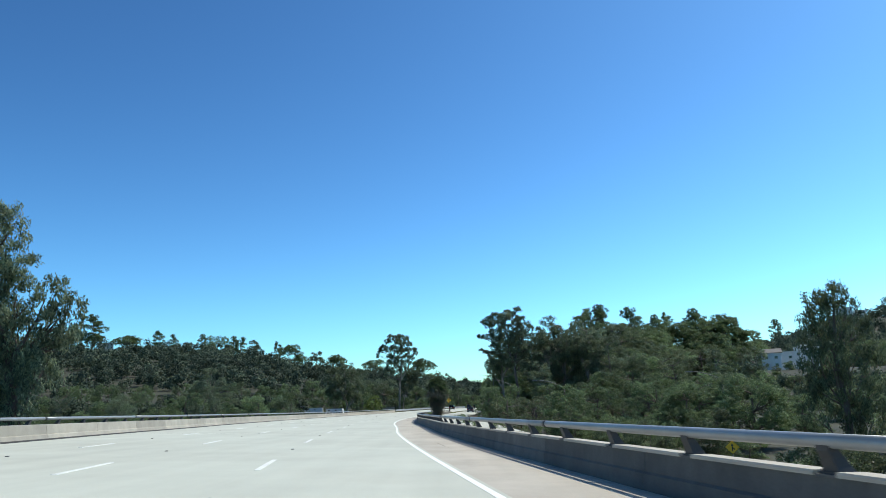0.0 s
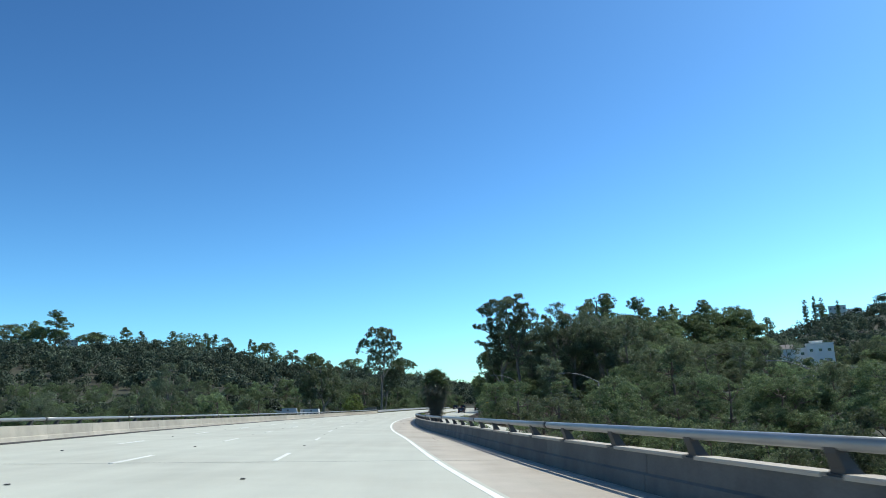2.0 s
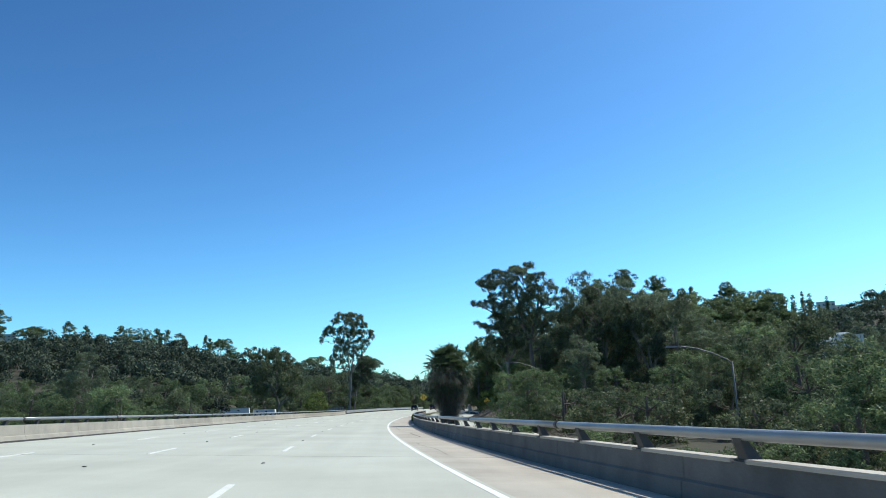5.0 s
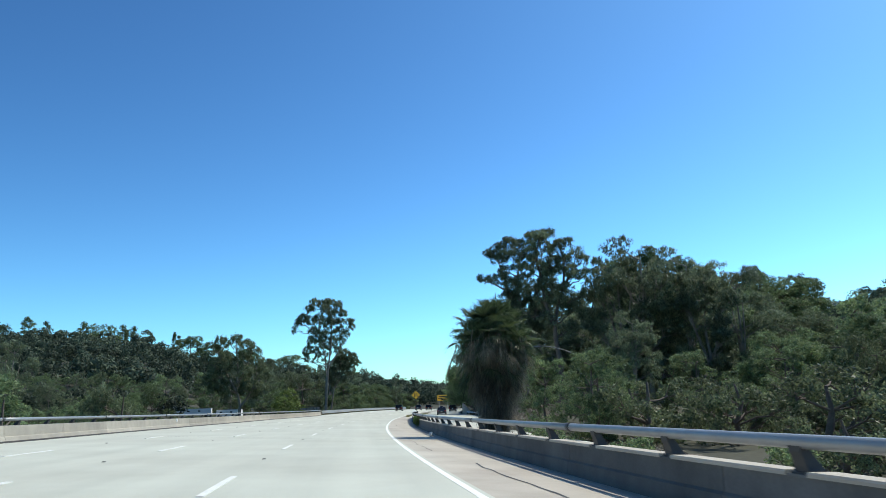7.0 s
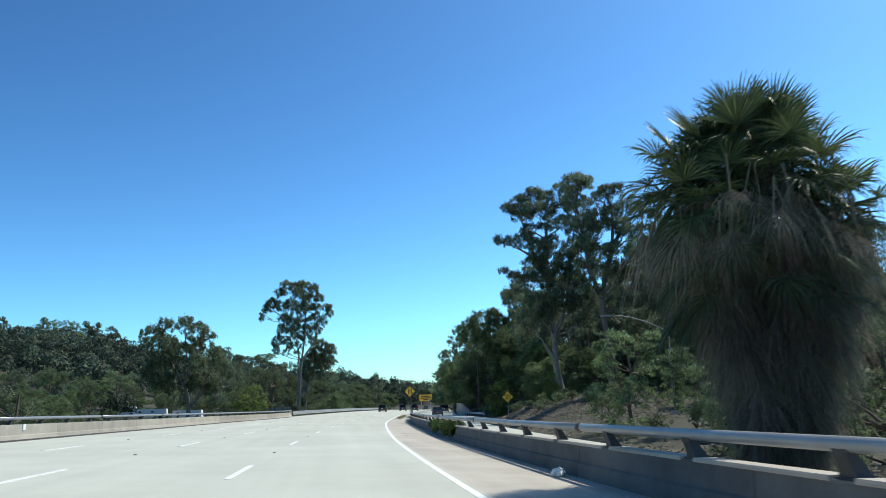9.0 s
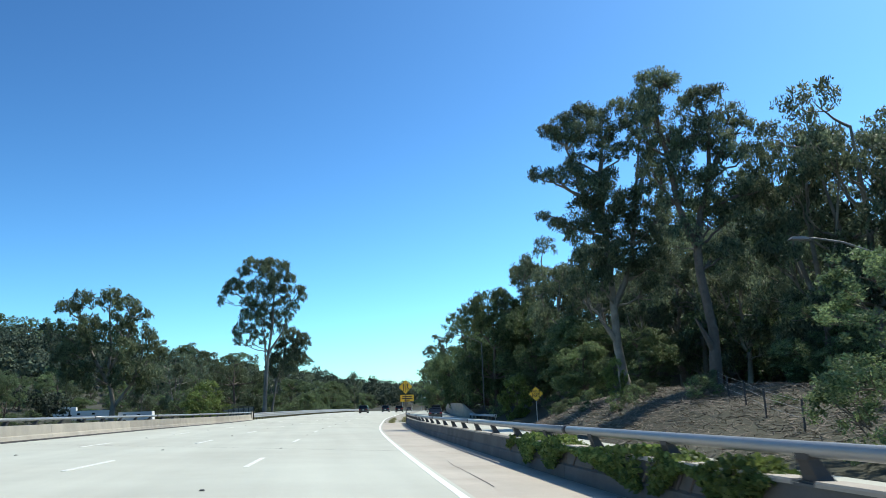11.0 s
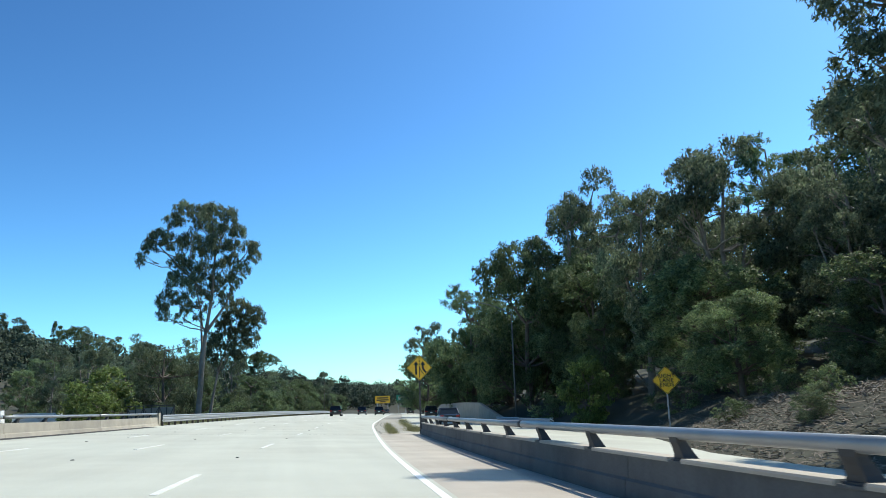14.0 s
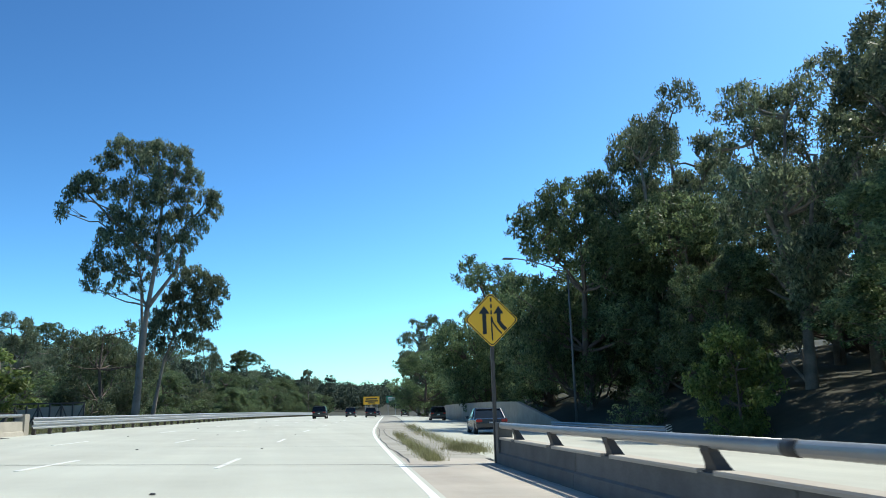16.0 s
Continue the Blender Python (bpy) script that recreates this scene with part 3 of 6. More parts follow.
# the tall eucalyptus beyond the left guardrail
z0 = float(ground_z(-15.7, 281))
tree("eucalyptus_tree", (-15.7, 281, z0), [(0, 0, 0), (.3, 0, 5), (.6, 0, 10.5), (1.3, 0, 15.9), (1.5, 0, 21.3), (.9, 0, 26.2)],
     [(-2.4, 0, 26.8, 1.3, .7), (.6, .6, 27.0, 1.4, .7), (3.1, -.4, 26.0, 1.2, .8), (-3.8, .5, 25.4, 1.1, .8), (-.6, -1, 25.2, 1.5, .8), (1.8, 1, 24.6, 1.4, .8), (4.3, .4, 24.0, 1.1, .9),
      (-5.3, .3, 23.2, 1.2, .7), (-6.7, 0, 21.9, .9, 1.0), (-7.5, .2, 20.4, .6, 1.5), (-3.9, -.5, 22.4, 1.2, .8), (-1.5, .8, 22.4, 1.5, .9), (.9, -.9, 21.8, 1.5, .9), (3.5, .5, 21.8, 1.3, .9), (5.9, 0, 22.0, .9, 1.0), (6.3, .3, 20.6, .8, 1.3),
      (-2.6, .4, 19.6, 1.4, 1.0), (0, 1, 18.9, 1.4, 1.0), (2.7, -.6, 19.3, 1.3, 1.0), (4.9, .2, 19.2, .9, 1.2), (-3.2, 0, 17.0, 1.3, 1.1), (-.9, -.8, 16.8, 1.3, 1.1), (1.9, .6, 17.0, 1.3, 1.1), (4.0, 0, 17.4, .9, 1.2),
      (-4.3, .3, 15.0, 1.0, 1.3), (-2.1, 0, 14.6, 1.1, 1.2), (.2, .6, 15.0, 1.1, 1.2), (3.0, .2, 15.2, .9, 1.2), (-4.5, 0, 13.0, .7, 1.6), (-2.4, .2, 13.0, .7, 1.5), (-.3, 0, 12.9, .6, 1.5)],
     LEAF_EUC, BARK_EUC, 11, "tall eucalyptus with pale bare trunks and hanging dark foliage", length=.34, width=.11, density=260, droop=.95, trunk_r=.32, full=1.15, cover=2.9,
     forks=[[(.1, 0, .5), (.05, .3, 5), (.2, .4, 9.3), (-.1, .3, 14), (-1.6, 0, 20)], [(.7, 0, 11), (3, 0, 14.5), (4.5, 0, 20)], [(1.2, 0, 15), (-2, .2, 18.5), (-5.4, .2, 22)]])
z0 = float(ground_z(-14.6, 284))
tree("eucalyptus_tree", (-14.6, 284, z0), [(0, 0, 0), (.4, 0, 3), (.9, 0, 6), (2.0, 0, 9.5), (3.2, 0, 13)],
     [(3.5, 0, 14.6, 1.2, .9), (5.3, .3, 13.6, 1.1, 1.0), (2.6, -.4, 13.2, 1.2, 1.0), (4.4, -.3, 12.2, 1.2, 1.1), (6.0, .2, 12.6, .8, 1.3), (1.5, .3, 11.6, 1.2, 1.1), (3.3, .4, 10.5, 1.3, 1.1), (5.0, 0, 10.4, 1.0, 1.3),
      (.8, 0, 9.6, 1.1, 1.1), (2.6, -.4, 8.7, 1.2, 1.2), (-.2, .3, 10.2, .9, 1.2), (3.7, .2, 7.6, .7, 1.5), (1.0, .3, 7.4, .9, 1.3), (-.6, 0, 8, .8, 1.2)],
     LEAF_EUC, BARK_EUC, 12, "smaller leaning eucalyptus with hanging foliage beside a taller one", length=.34, width=.11, density=260, droop=.95, trunk_r=.2, full=1.18, cover=2.9)
# the broad eucalyptus in the valley beyond the left parapet
z0 = float(ground_z(-28.5, 231))
tree("eucalyptus_tree", (-28.5, 231, z0), [(0, 0, 0), (.3, 0, 3 - z0), (-.4, 0, 6 - z0), (-.2, 0, 9 - z0), (-.6, 0, 13 - z0)],
     [(x, y, z - z0, r, .9) for x, y, z, r in ((-4.9, .5, 13.0, 1.2), (-3.1, -1, 13.7, 1.3), (-.6, .6, 14.0, 1.3), (1.3, -.8, 13.1, 1.3), (2.4, .8, 12.4, 1.1), (-5.3, -.5, 10.6, 1.3), (-2.7, 1.5, 11.4, 1.4), (-2.6, -1.8, 10.8, 1.3), (.6, -1.6, 11.1, 1.4),
      (.8, 1.8, 10.6, 1.4), (2.9, 0, 9.8, 1.4), (3.8, .8, 8.2, 1.3), (-3.9, 1.6, 9.0, 1.4), (-4.2, -1.4, 8.4, 1.3), (-1.7, -2.2, 9.0, 1.4), (1.1, -2.2, 8.4, 1.5), (3.0, -1.5, 6.2, 1.4), (3.9, .6, 5.6, 1.2), (1.1, -2, 5.8, 1.3), (2.9, .8, 5.0, 1.1),
      (-2.2, -2, 6.2, 1.4), (-3.9, 0, 6.3, 1.4), (-.6, 1.5, 5.8, 1.2), (-5.4, .5, 7.4, 1.2), (-3.4, 1, 5.6, 1.2), (.4, 1.8, 7, 1.4))],
     LEAF_OLIVE, BARK_EUC, 17, "broad olive-green eucalyptus with pale limbs in the valley", length=.34, width=.11, density=220, droop=.7, trunk_r=.3, cover=2.6, full=1.08,
     forks=[[(-.3, 0, 5 - z0), (-2.2, 0, 8.5 - z0), (-3.6, 0, 12 - z0)], [(-.3, 0, 6.5 - z0), (1.4, 0, 9.5 - z0), (1.8, 0, 12 - z0)], [(.2, 0, 2.5 - z0), (2, 0, 5 - z0), (3, 0, 8 - z0)]])

# the two big eucalyptuses beyond the slip road
z0 = float(ground_z(16.3, 201.5))
tree("eucalyptus_tree", (16.3, 201.5, z0), [(0, 0, 0), (-.35, 0, 1.8), (-.7, 0, 3.8), (-.9, 0, 6.9), (-1.0, .1, 9), (-1.4, .3, 13.5), (-1.6, .4, 18), (-1.2, .4, 21)],
     [(-5.6, .6, 21.6, .95, .7), (-4.3, .9, 22.5, 1.05, .7), (-2.9, .5, 23.2, 1.05, .7), (-1.4, .8, 23.0, 1.0, .7), (-4.6, .1, 20.5, .95, .75), (-3.3, -.5, 21.2, 1.05, .75), (-1.5, .2, 21.4, 1.0, .75), (.5, .6, 24.0, .9, .7), (1.8, .4, 23.4, .9, .7),
      (.2, -.4, 22.0, .85, .8), (.9, .3, 20.2, .85, .8), (-1.5, -.6, 19.4, 1.1, .8), (-3.3, .5, 19.0, 1.0, .8), (-4.3, 0, 17.7, 1.05, .75), (-6.0, .3, 17.7, .6, .7), (-7.1, .5, 17.9, .55, .75), (-2.7, -.4, 16.5, 1.35, .8), (-1.2, .6, 17.5, 1.1, .8),
      (-2.9, .4, 15.0, 1.2, .85), (-1.2, -.5, 15.3, 1.3, .85), (.5, .3, 15.6, 1.1, .85), (1.9, -.2, 16.0, 1.0, .85), (-6.6, .3, 14.4, .5, .75), (-5.3, .2, 13.7, .65, .7), (-3.9, .1, 13.2, 1.1, .8), (-2.2, -.5, 13.2, 1.3, .9), (-.2, .5, 13.5, 1.3, .9), (1.2, -.4, 13.5, 1.1, .9),
      (2.6, .3, 12.4, 1.2, .9), (-2.9, .3, 10.6, 1.3, .95), (-.9, -.8, 11.0, 1.3, .95), (.9, .5, 10.9, 1.2, .95), (-3.6, .2, 8.6, 1.2, .95), (1.9, -.4, 9.8, 1.2, .95), (2.6, .3, 8.2, 1.1, 1.0), (-2.3, -.6, 9.0, 1.0, 1.0), (3.4, .2, 10.6, 1.2, .95), (2.7, .4, 22.4, .9, .75), (3.3, .2, 20.6, .95, .75), (2.4, -.3, 18.8, 1.0, .8), (3.2, .3, 17.0, 1.0, .8), (3.0, .5, 24.6, .95, .7), (4.0, .3, 14.8, 1.1, .85)],
     LEAF_EUC, BARK_EUC, 13, "tall eucalyptus with a thick pale forked trunk and rounded leaf clumps", length=.26, width=.08, density=330, droop=.6, trunk_r=.42, full=1.2, cover=3.3, lean=.05,
     forks=[[(-.75, 0, 4.2), (-1.5, 0, 5.2), (-2.0, 0, 5.9)], [(-.9, 0, 6.9), (.2, .1, 9), (.9, .2, 12), (1.4, .3, 16), (2.0, .4, 21)], [(-1.4, .3, 13), (-3, .3, 16), (-4.4, .4, 20)]])
z0 = float(ground_z(18.5, 192))
tree("eucalyptus_tree", (18.5, 192, z0), [(0, 0, 0), (-.1, 0, 3.5), (-1.0, 0, 7.6), (-1.1, 0, 9.4), (-.8, .1, 11.8), (0, .2, 14.4), (0, .2, 18.2), (-.6, .2, 20.0)],
     [(-1.4, .3, 19.8, .85, .75), (-.6, .5, 20.5, .85, .75), (.4, .2, 20.7, .7, .75), (1.7, .4, 19.4, .85, .75), (2.6, .2, 18.2, .75, .8), (-1.7, -.4, 17.7, 1.05, .8), (0, .4, 18.4, .95, .8), (.7, -.4, 16.9, 1.05, .8), (1.5, .4, 16.2, .85, .8), (-1.1, .5, 16.8, .95, .8),
      (-2.0, .2, 16.2, .95, .8), (-2.7, -.3, 15.0, .95, .8), (-1.7, .5, 14.1, .95, .85), (0, -.5, 14.1, 1.05, .85), (.8, .4, 12.5, .95, .85), (-.6, -.3, 12.5, .8, .85), (.3, .4, 11.5, .85, .9), (-2.8, .2, 12.7, .95, .85), (-2.2, -.3, 10.2, 1.0, .9), (1.8, .2, 11.8, .8, .9),
      (-3.9, .5, 21.8, .95, .75), (-3.1, .2, 21.4, .75, .75), (-4.8, .6, 20.2, .9, .75), (-4.2, 0, 18.6, .95, .8), (-5.0, .3, 17.0, .95, .8), (-4.4, .2, 15.0, .9, .8), (3.4, .3, 16.4, .9, .8), (3.0, -.2, 13.6, .9, .85), (-3.2, -.3, 17.4, .75, .8), (.2, .5, 8.6, 1.0, 1.0), (1.6, .3, 9.2, .9, 1.0)],
     LEAF_EUC, BARK, 14, "tall dark-stemmed eucalyptus with an open spreading crown", length=.26, width=.08, density=330, droop=.6, trunk_r=.36, full=1.24, cover=3.0, lean=.085,
     forks=[[(-1.0, 0, 9), (-2.4, 0, 12), (-3.2, .1, 15.9), (-3.9, .3, 19), (-3.5, .4, 21)], [(-.2, .2, 14), (1.2, .3, 16.8), (1.7, .3, 19)], [(-.1, 0, 2.2), (-.9, -.3, 3.4), (-1.6, -.4, 4.4)]])

# ---- prototypes, copied over the bank and the valley ----
def proto(kind, seed):
    far = (0, -900 - 30 * seed, -60)
    rg = np.random.default_rng(500 + seed)
    if kind == "euc":
        cl = random_clumps(rg, 18, 9.5, 26, .22, (1.2, 2.0), .75, "wide")
        return tree("eucalyptus_tree", far, [(0, 0, 0), (.3, .1, 5), (-.2, .2, 10), (.4, 0, 16)], cl, LEAF_EUC, BARK_EUC, seed, "grey-green eucalyptus on the wooded bank", density=210, length=.32, width=.10, droop=.7, trunk_r=.3,
                    forks=[[(0, 0, 4), (1.5, .6, 9), (2.6, .8, 14)], [(0, 0, 5), (-1.6, -.3, 10), (-2.4, -.8, 14)]])
    if kind == "oak":
        cl = random_clumps(rg, 12, 11, 28, .12, (1.5, 2.4), .8, "round")
        return tree("oak_tree", far, [(0, 0, 0), (.2, 0, 3), (.1, .3, 6), (0, 0, 9)], cl, LEAF_DARK, BARK, seed, "dense dark-green evergreen oak", density=270, length=.22, width=.105, droop=.2, trunk_r=.35)
    if kind == "olive":
        cl = random_clumps(rg, 11, 8.5, 24, .10, (1.1, 1.9), .85, "wide")
        return tree("pepper_tree", far, [(0, 0, 0), (.2, .1, 3), (-.3, 0, 6), (.1, 0, 9)], cl, LEAF_OLIVE, BARK, seed, "olive-green pepper tree with loose foliage", density=250, length=.28, width=.085, droop=.6, trunk_r=.24)
    if kind == "bright":
        cl = random_clumps(rg, 6, 6.5, 16, .1, (.8, 1.5), .8, "round")
        return tree("shrub_tree", far, [(0, 0, 0), (.1, 0, 2), (0, 0, 4)], cl, LEAF_BRIGHT, BARK, seed, "sunlit yellow-green shrub tree on the slope", density=190, length=.30, width=.14, droop=.2, trunk_r=.14)
    if kind == "bush":
        cl = random_clumps(rg, 4.6, 7, 18, .05, (.9, 1.5), .8, "round")
        return tree("bush", far, [(0, 0, 0), (.1, 0, 1.5), (0, 0, 3)], cl, LEAF_OLIVE, BARK, seed, "rounded olive-green bush on rough ground", "bush", density=260, length=.20, width=.085, droop=.2, trunk_r=.12)
    if kind == "scrub":
        cl = random_clumps(rg, 2.2, 3.6, 11, .05, (.5, .9), .8, "round")
        return tree("bush", far, [(0, 0, 0), (.1, 0, .8), (0, 0, 1.6)], cl, LEAF_DARK, BARK, seed, "low dark-green scrub bush", "bush", density=320, length=.17, width=.08, droop=.2, trunk_r=.06)
    if kind == "pine":
        cl = random_clumps(rg, 22, 9, 26, .42, (1.2, 2.0), .6, "wide")
        return tree("pine_tree", far, [(0, 0, 0), (.2, .1, 8), (0, 0, 15), (.2, 0, 20)], cl, LEAF_DARK, BARK, seed, "tall pine with an open flat-topped crown", density=150, length=.32, width=.12, droop=.1, trunk_r=.35)
    cl = [(.12 * rg.normal(), .12 * rg.normal(), z, .95 * math.sin(math.pi * (.12 + .86 * z / 12.5)) ** .6, 1.5) for z in np.linspace(.8, 12, 18)]
    return tree("cypress_tree", far, [(0, 0, 0), (0, 0, 5), (0, 0, 11)], cl, LEAF_DARK, BARK, seed, "slim dark Italian cypress", density=260, length=.28, width=.12, droop=-.4, trunk_r=.14)


PROTO = {k: [proto(k, 40 + 3 * i + j) for j in range(3 if k in ("euc", "oak", "olive") else 1)] for i, k in enumerate(("euc", "oak", "olive", "bright", "bush", "scrub", "pine", "cypress"))}
HEIGHT = {k: [np.percentile([v.co.z for v in next(c for c in o.children if c.name.startswith("crown")).data.vertices], 99.7) for o in obs] for k, obs in PROTO.items()}


def plant(kind, x, y, top=None, wide=1.0, z=None, group="", label=""):
    """A tree of that kind at x, y, whose top reaches the height top in the world."""
    z0 = float(ground_z(x, y)) - .15 if z is None else z
    i = rng.integers(len(PROTO[kind]))
    src = PROTO[kind][i]
    k = 1.0 if top is None else max(.25, (top - z0) / HEIGHT[kind][i])
    m = Matrix.Translation((x, y, z0)) @ Matrix.Rotation(rng.random() * 6.28, 4, "Z") @ Matrix.Diagonal((k ** .88 * wide, k ** .88 * wide, k, 1))
    ob = copy_thing(src, m)
    tagged(ob, label, group=group)
    return ob


G_BANK, G_VALLEY, G_SLOPE = "trees on the right bank", "trees in the left valley", "trees on the right slope"
# the wood behind the slip road, from its near end to its far end: kind, x, y, top, width factor
for row in (("oak", 24, 188, 7, 1.1), ("euc", 27.2, 192.5, 21, .9), ("euc", 33, 199, 18, 1.1), ("euc", 30, 207, 15.5, 1.0), ("oak", 38, 208, 17, 1.3),
            ("oak", 22, 212, 8, 1.2), ("euc", 25, 217, 13, 1.0), ("oak", 20, 221, 7.5, 1.0), ("euc", 31, 221, 20, 1.1), ("euc", 36.5, 231, 21.5, 1.1), ("euc", 27, 232, 20.5, 1.1), ("oak", 23, 229, 11, 1.2),
            ("euc", 24, 240, 19.5, 1.0), ("oak", 21.5, 243, 10, .85), ("euc", 31, 243, 23, 1.0), ("euc", 36, 252, 22, 1.1), ("oak", 24, 251, 16, .9), ("euc", 28.5, 259, 26.5, .95), ("euc", 24, 256, 22.5, .85), ("oak", 19.8, 259, 18.9, .72),
            ("oak", 25, 262, 18, 1.0), ("euc", 33, 268, 22, 1.0), ("oak", 21.5, 272, 12.5, 1.0), ("oak", 27, 280, 15, 1.1), ("oak", 22.0, 292.5, 19.1, .8), ("oak", 26, 296, 14, 1.1), ("euc", 34, 300, 17, 1.1),
            ("oak", 27, 316, 12, 1.2), ("oak", 33, 334, 13, 1.2), ("euc", 38.3, 412, 27.6, .9), ("euc", 35, 405, 22, .9), ("oak", 31, 375, 15, 1.1), ("oak", 38, 360, 15, 1.2), ("oak", 38, 400, 16, 1.2), ("euc", 48, 420, 20, 1.1),
            ("oak", 52, 440, 14, 1.3), ("oak", 60, 470, 15, 1.3), ("euc", 66, 500, 18, 1.2), ("oak", 70, 540, 16, 1.4), ("oak", 76, 590, 16, 1.5), ("euc", 84, 640, 18, 1.4), ("oak", 44, 232, 20, 1.3), ("oak", 46, 262, 22, 1.4)):
    plant(row[0], *row[1:], group=G_BANK)
for row in (("euc", 30.0, 190, 22.7, 1.1), ("euc", 35.9, 190, 21.6, 1.1), ("euc", 35.8, 185, 17.4, 1), ("euc", 40.1, 185, 17.2, 1), ("euc", 45.3, 185, 13.8, 1), ("euc", 30.3, 215, 18, 1), ("euc", 36.2, 215, 19, 1.1), ("euc", 43.4, 225, 23, 1.1)):
    plant(row[0], *row[1:], group=G_BANK)
# the lower slope between the slip road and the houses
for row in (("pine", 46.5, 236, 31, 1.0), ("pine", 62.5, 250, 31.5, .9), ("oak", 57, 246, 25, 1.3), ("pine", 74, 262, 30.5, .7), ("oak", 70, 256, 25, 1.2), ("pine", 89.5, 268, 33, .9), ("oak", 95, 268, 30.5, 1.2), ("oak", 84, 266, 28, 1.2), ("oak", 104, 274, 26, 1.3), ("olive", 52, 222, 22, 1.3), ("olive", 60, 228, 20, 1.3), ("olive", 70, 236, 19, 1.3), ("oak", 66, 240, 22, 1.3), ("olive", 82, 244, 18, 1.3), ("oak", 92, 250, 18, 1.3), ("pine", 52, 260, 33, .8), ("euc", 52, 225, 24, 1.1), ("oak", 60, 240, 24, 1.3), ("oak", 70, 262, 28, 1.3), ("cypress", 79, 270, 31.7, 1.4), ("cypress", 82, 274, 31, 1.6), ("oak", 92, 272, 28, 1.5), ("oak", 86, 262, 25, 1.4),
            ("oak", 48, 205, 15, 1.2), ("olive", 56, 210, 16, 1.3), ("olive", 64, 220, 15, 1.4), ("oak", 58, 196, 9, 1.2), ("olive", 68, 200, 8, 1.3), ("oak", 76, 214, 11, 1.3), ("olive", 80, 200, 9, 1.3), ("oak", 90, 215, 7, 1.2),
            ("oak", 100, 232, 8, 1.2), ("olive", 108, 250, 8.5, 1.2), ("oak", 96, 246, 9.5, 1.2), ("oak", 118, 262, 8.5, 1.2), ("olive", 128, 270, 9, 1.2), ("oak", 72, 184, 6, 1.3), ("olive", 62, 176, 5, 1.2), ("oak", 54, 180, 7, 1.2),
            ("bright", 50.5, 193, 4.6, 1.1), ("bright", 57, 180, 2.4, 1.2), ("bright", 47.5, 190, 4.2, 1.2), ("bright", 66, 190, 4, 1.2), ("oak", 42, 176, 10, 1.1), ("oak", 36, 168, 8, 1.1), ("olive", 44, 164, 6, 1.2), ("olive", 50, 168, 5, 1.2),
            ("oak", 62, 160, 5, 1.4), ("olive", 72, 168, 4, 1.4), ("oak", 84, 176, 6, 1.4), ("olive", 92, 190, 7, 1.4), ("oak", 104, 206, 9, 1.5), ("oak", 52, 148, 3, 1.4), ("olive", 60, 138, 2.5, 1.4), ("oak", 74, 146, 4, 1.4),
            ("oak", 44, 140, 3, 1.2), ("oak", 40, 152, 5, 1.2), ("olive", 50, 120, 2, 1.4), ("oak", 62, 118, 3, 1.5), ("oak", 46, 100, 1.5, 1.4), ("olive", 56, 92, 2, 1.4), ("oak", 66, 100, 4, 1.5), ("oak", 48, 78, 2, 1.4),
            ("olive", 58, 72, 3, 1.4), ("oak", 44, 66, 2, 1.3), ("oak", 54, 56, 4, 1.4), ("oak", 34, 156, 4, 1.0), ("oak", 28, 163, 3, .9), ("oak", 88, 130, 6, 1.6), ("olive", 100, 150, 7, 1.6), ("oak", 112, 172, 9, 1.6),
            ("oak", 124, 200, 11, 1.6), ("olive", 138, 228, 13, 1.6), ("oak", 150, 252, 15, 1.6), ("cypress", 158, 285, 20, 1.2), ("oak", 168, 300, 22, 1.6), ("oak", 128, 318, 24, 1.5), ("olive", 112, 300, 22, 1.4), ("oak", 98, 300, 25, 1.4)):
    low = row[2] < 185 and row[1] > 40
    plant(row[0], row[1], row[2], min(row[3], .4 + .014 * math.hypot(row[1], row[2])) if low else row[3], row[4], group=G_SLOPE)
for row in (("oak", 30, 96, 3, 1.0), ("oak", 34, 86, 4, 1.0), ("bush", 29, 108, -1, 1.1), ("oak", 38, 112, 5, 1.1), ("olive", 33, 126, 3.2, 1.0), ("olive", 37, 100, 4.5, 1.0), ("bush", 27, 122, -.8, 1.0), ("olive", 26, 140, 5, .9), ("oak", 31, 146, 7, .9), ("scrub", 22, 132, -.6, 1.2), ("bush", 21, 146, .6, .9),
            ("oak", 42, 54, 1, 1.1), ("oak", 39, 42, 1, 1.1), ("oak", 48, 40, 3, 1.2), ("bush", 36, 58, -1.5, 1.1), ("scrub", 30, 78, -2.5, 1.3), ("bush", 24, 112, -1, 1.0), ("scrub", 12, 112, -1.5, 1.2), ("scrub", 9, 122, -.6, 1.2), ("scrub", 4, 126, -.2, 1.1),
            ("bush", 18, 160, 1.6, .9), ("scrub", 14, 178, 1.0, 1.1), ("scrub", 20, 208, 2.2, 1.1), ("scrub", 16.8, 199, 2.4, 1.0), ("bright", 16.6, 235.5, 4.6, .75), ("bright", 17.6, 237, 5.2, .7), ("scrub", 19, 226, 2.6, 1.2), ("scrub", 17.5, 246, 2.4, 1.0), ("scrub", 3, 138, .3, 1.0), ("bright", 14.5, 199.4, 4.6, .45), ("euc", 22, 174, 11, .9)):
    plant(row[0], *row[1:], group=G_SLOPE)
for k in range(16):
    y = 186 + 2.5 * k + rng.random()
    past = 2.5 + 8 * rng.random()
    x = float(edge_x(y) + ramp_left(y) + ramp_w(y)) + 1.2 + past
    z = float(ground_z(x, y))
    plant(("scrub", "bush", "scrub")[k % 3], x, y, z + .5 + .8 * rng.random(), .8 + .3 * rng.random(), group=G_SLOPE)
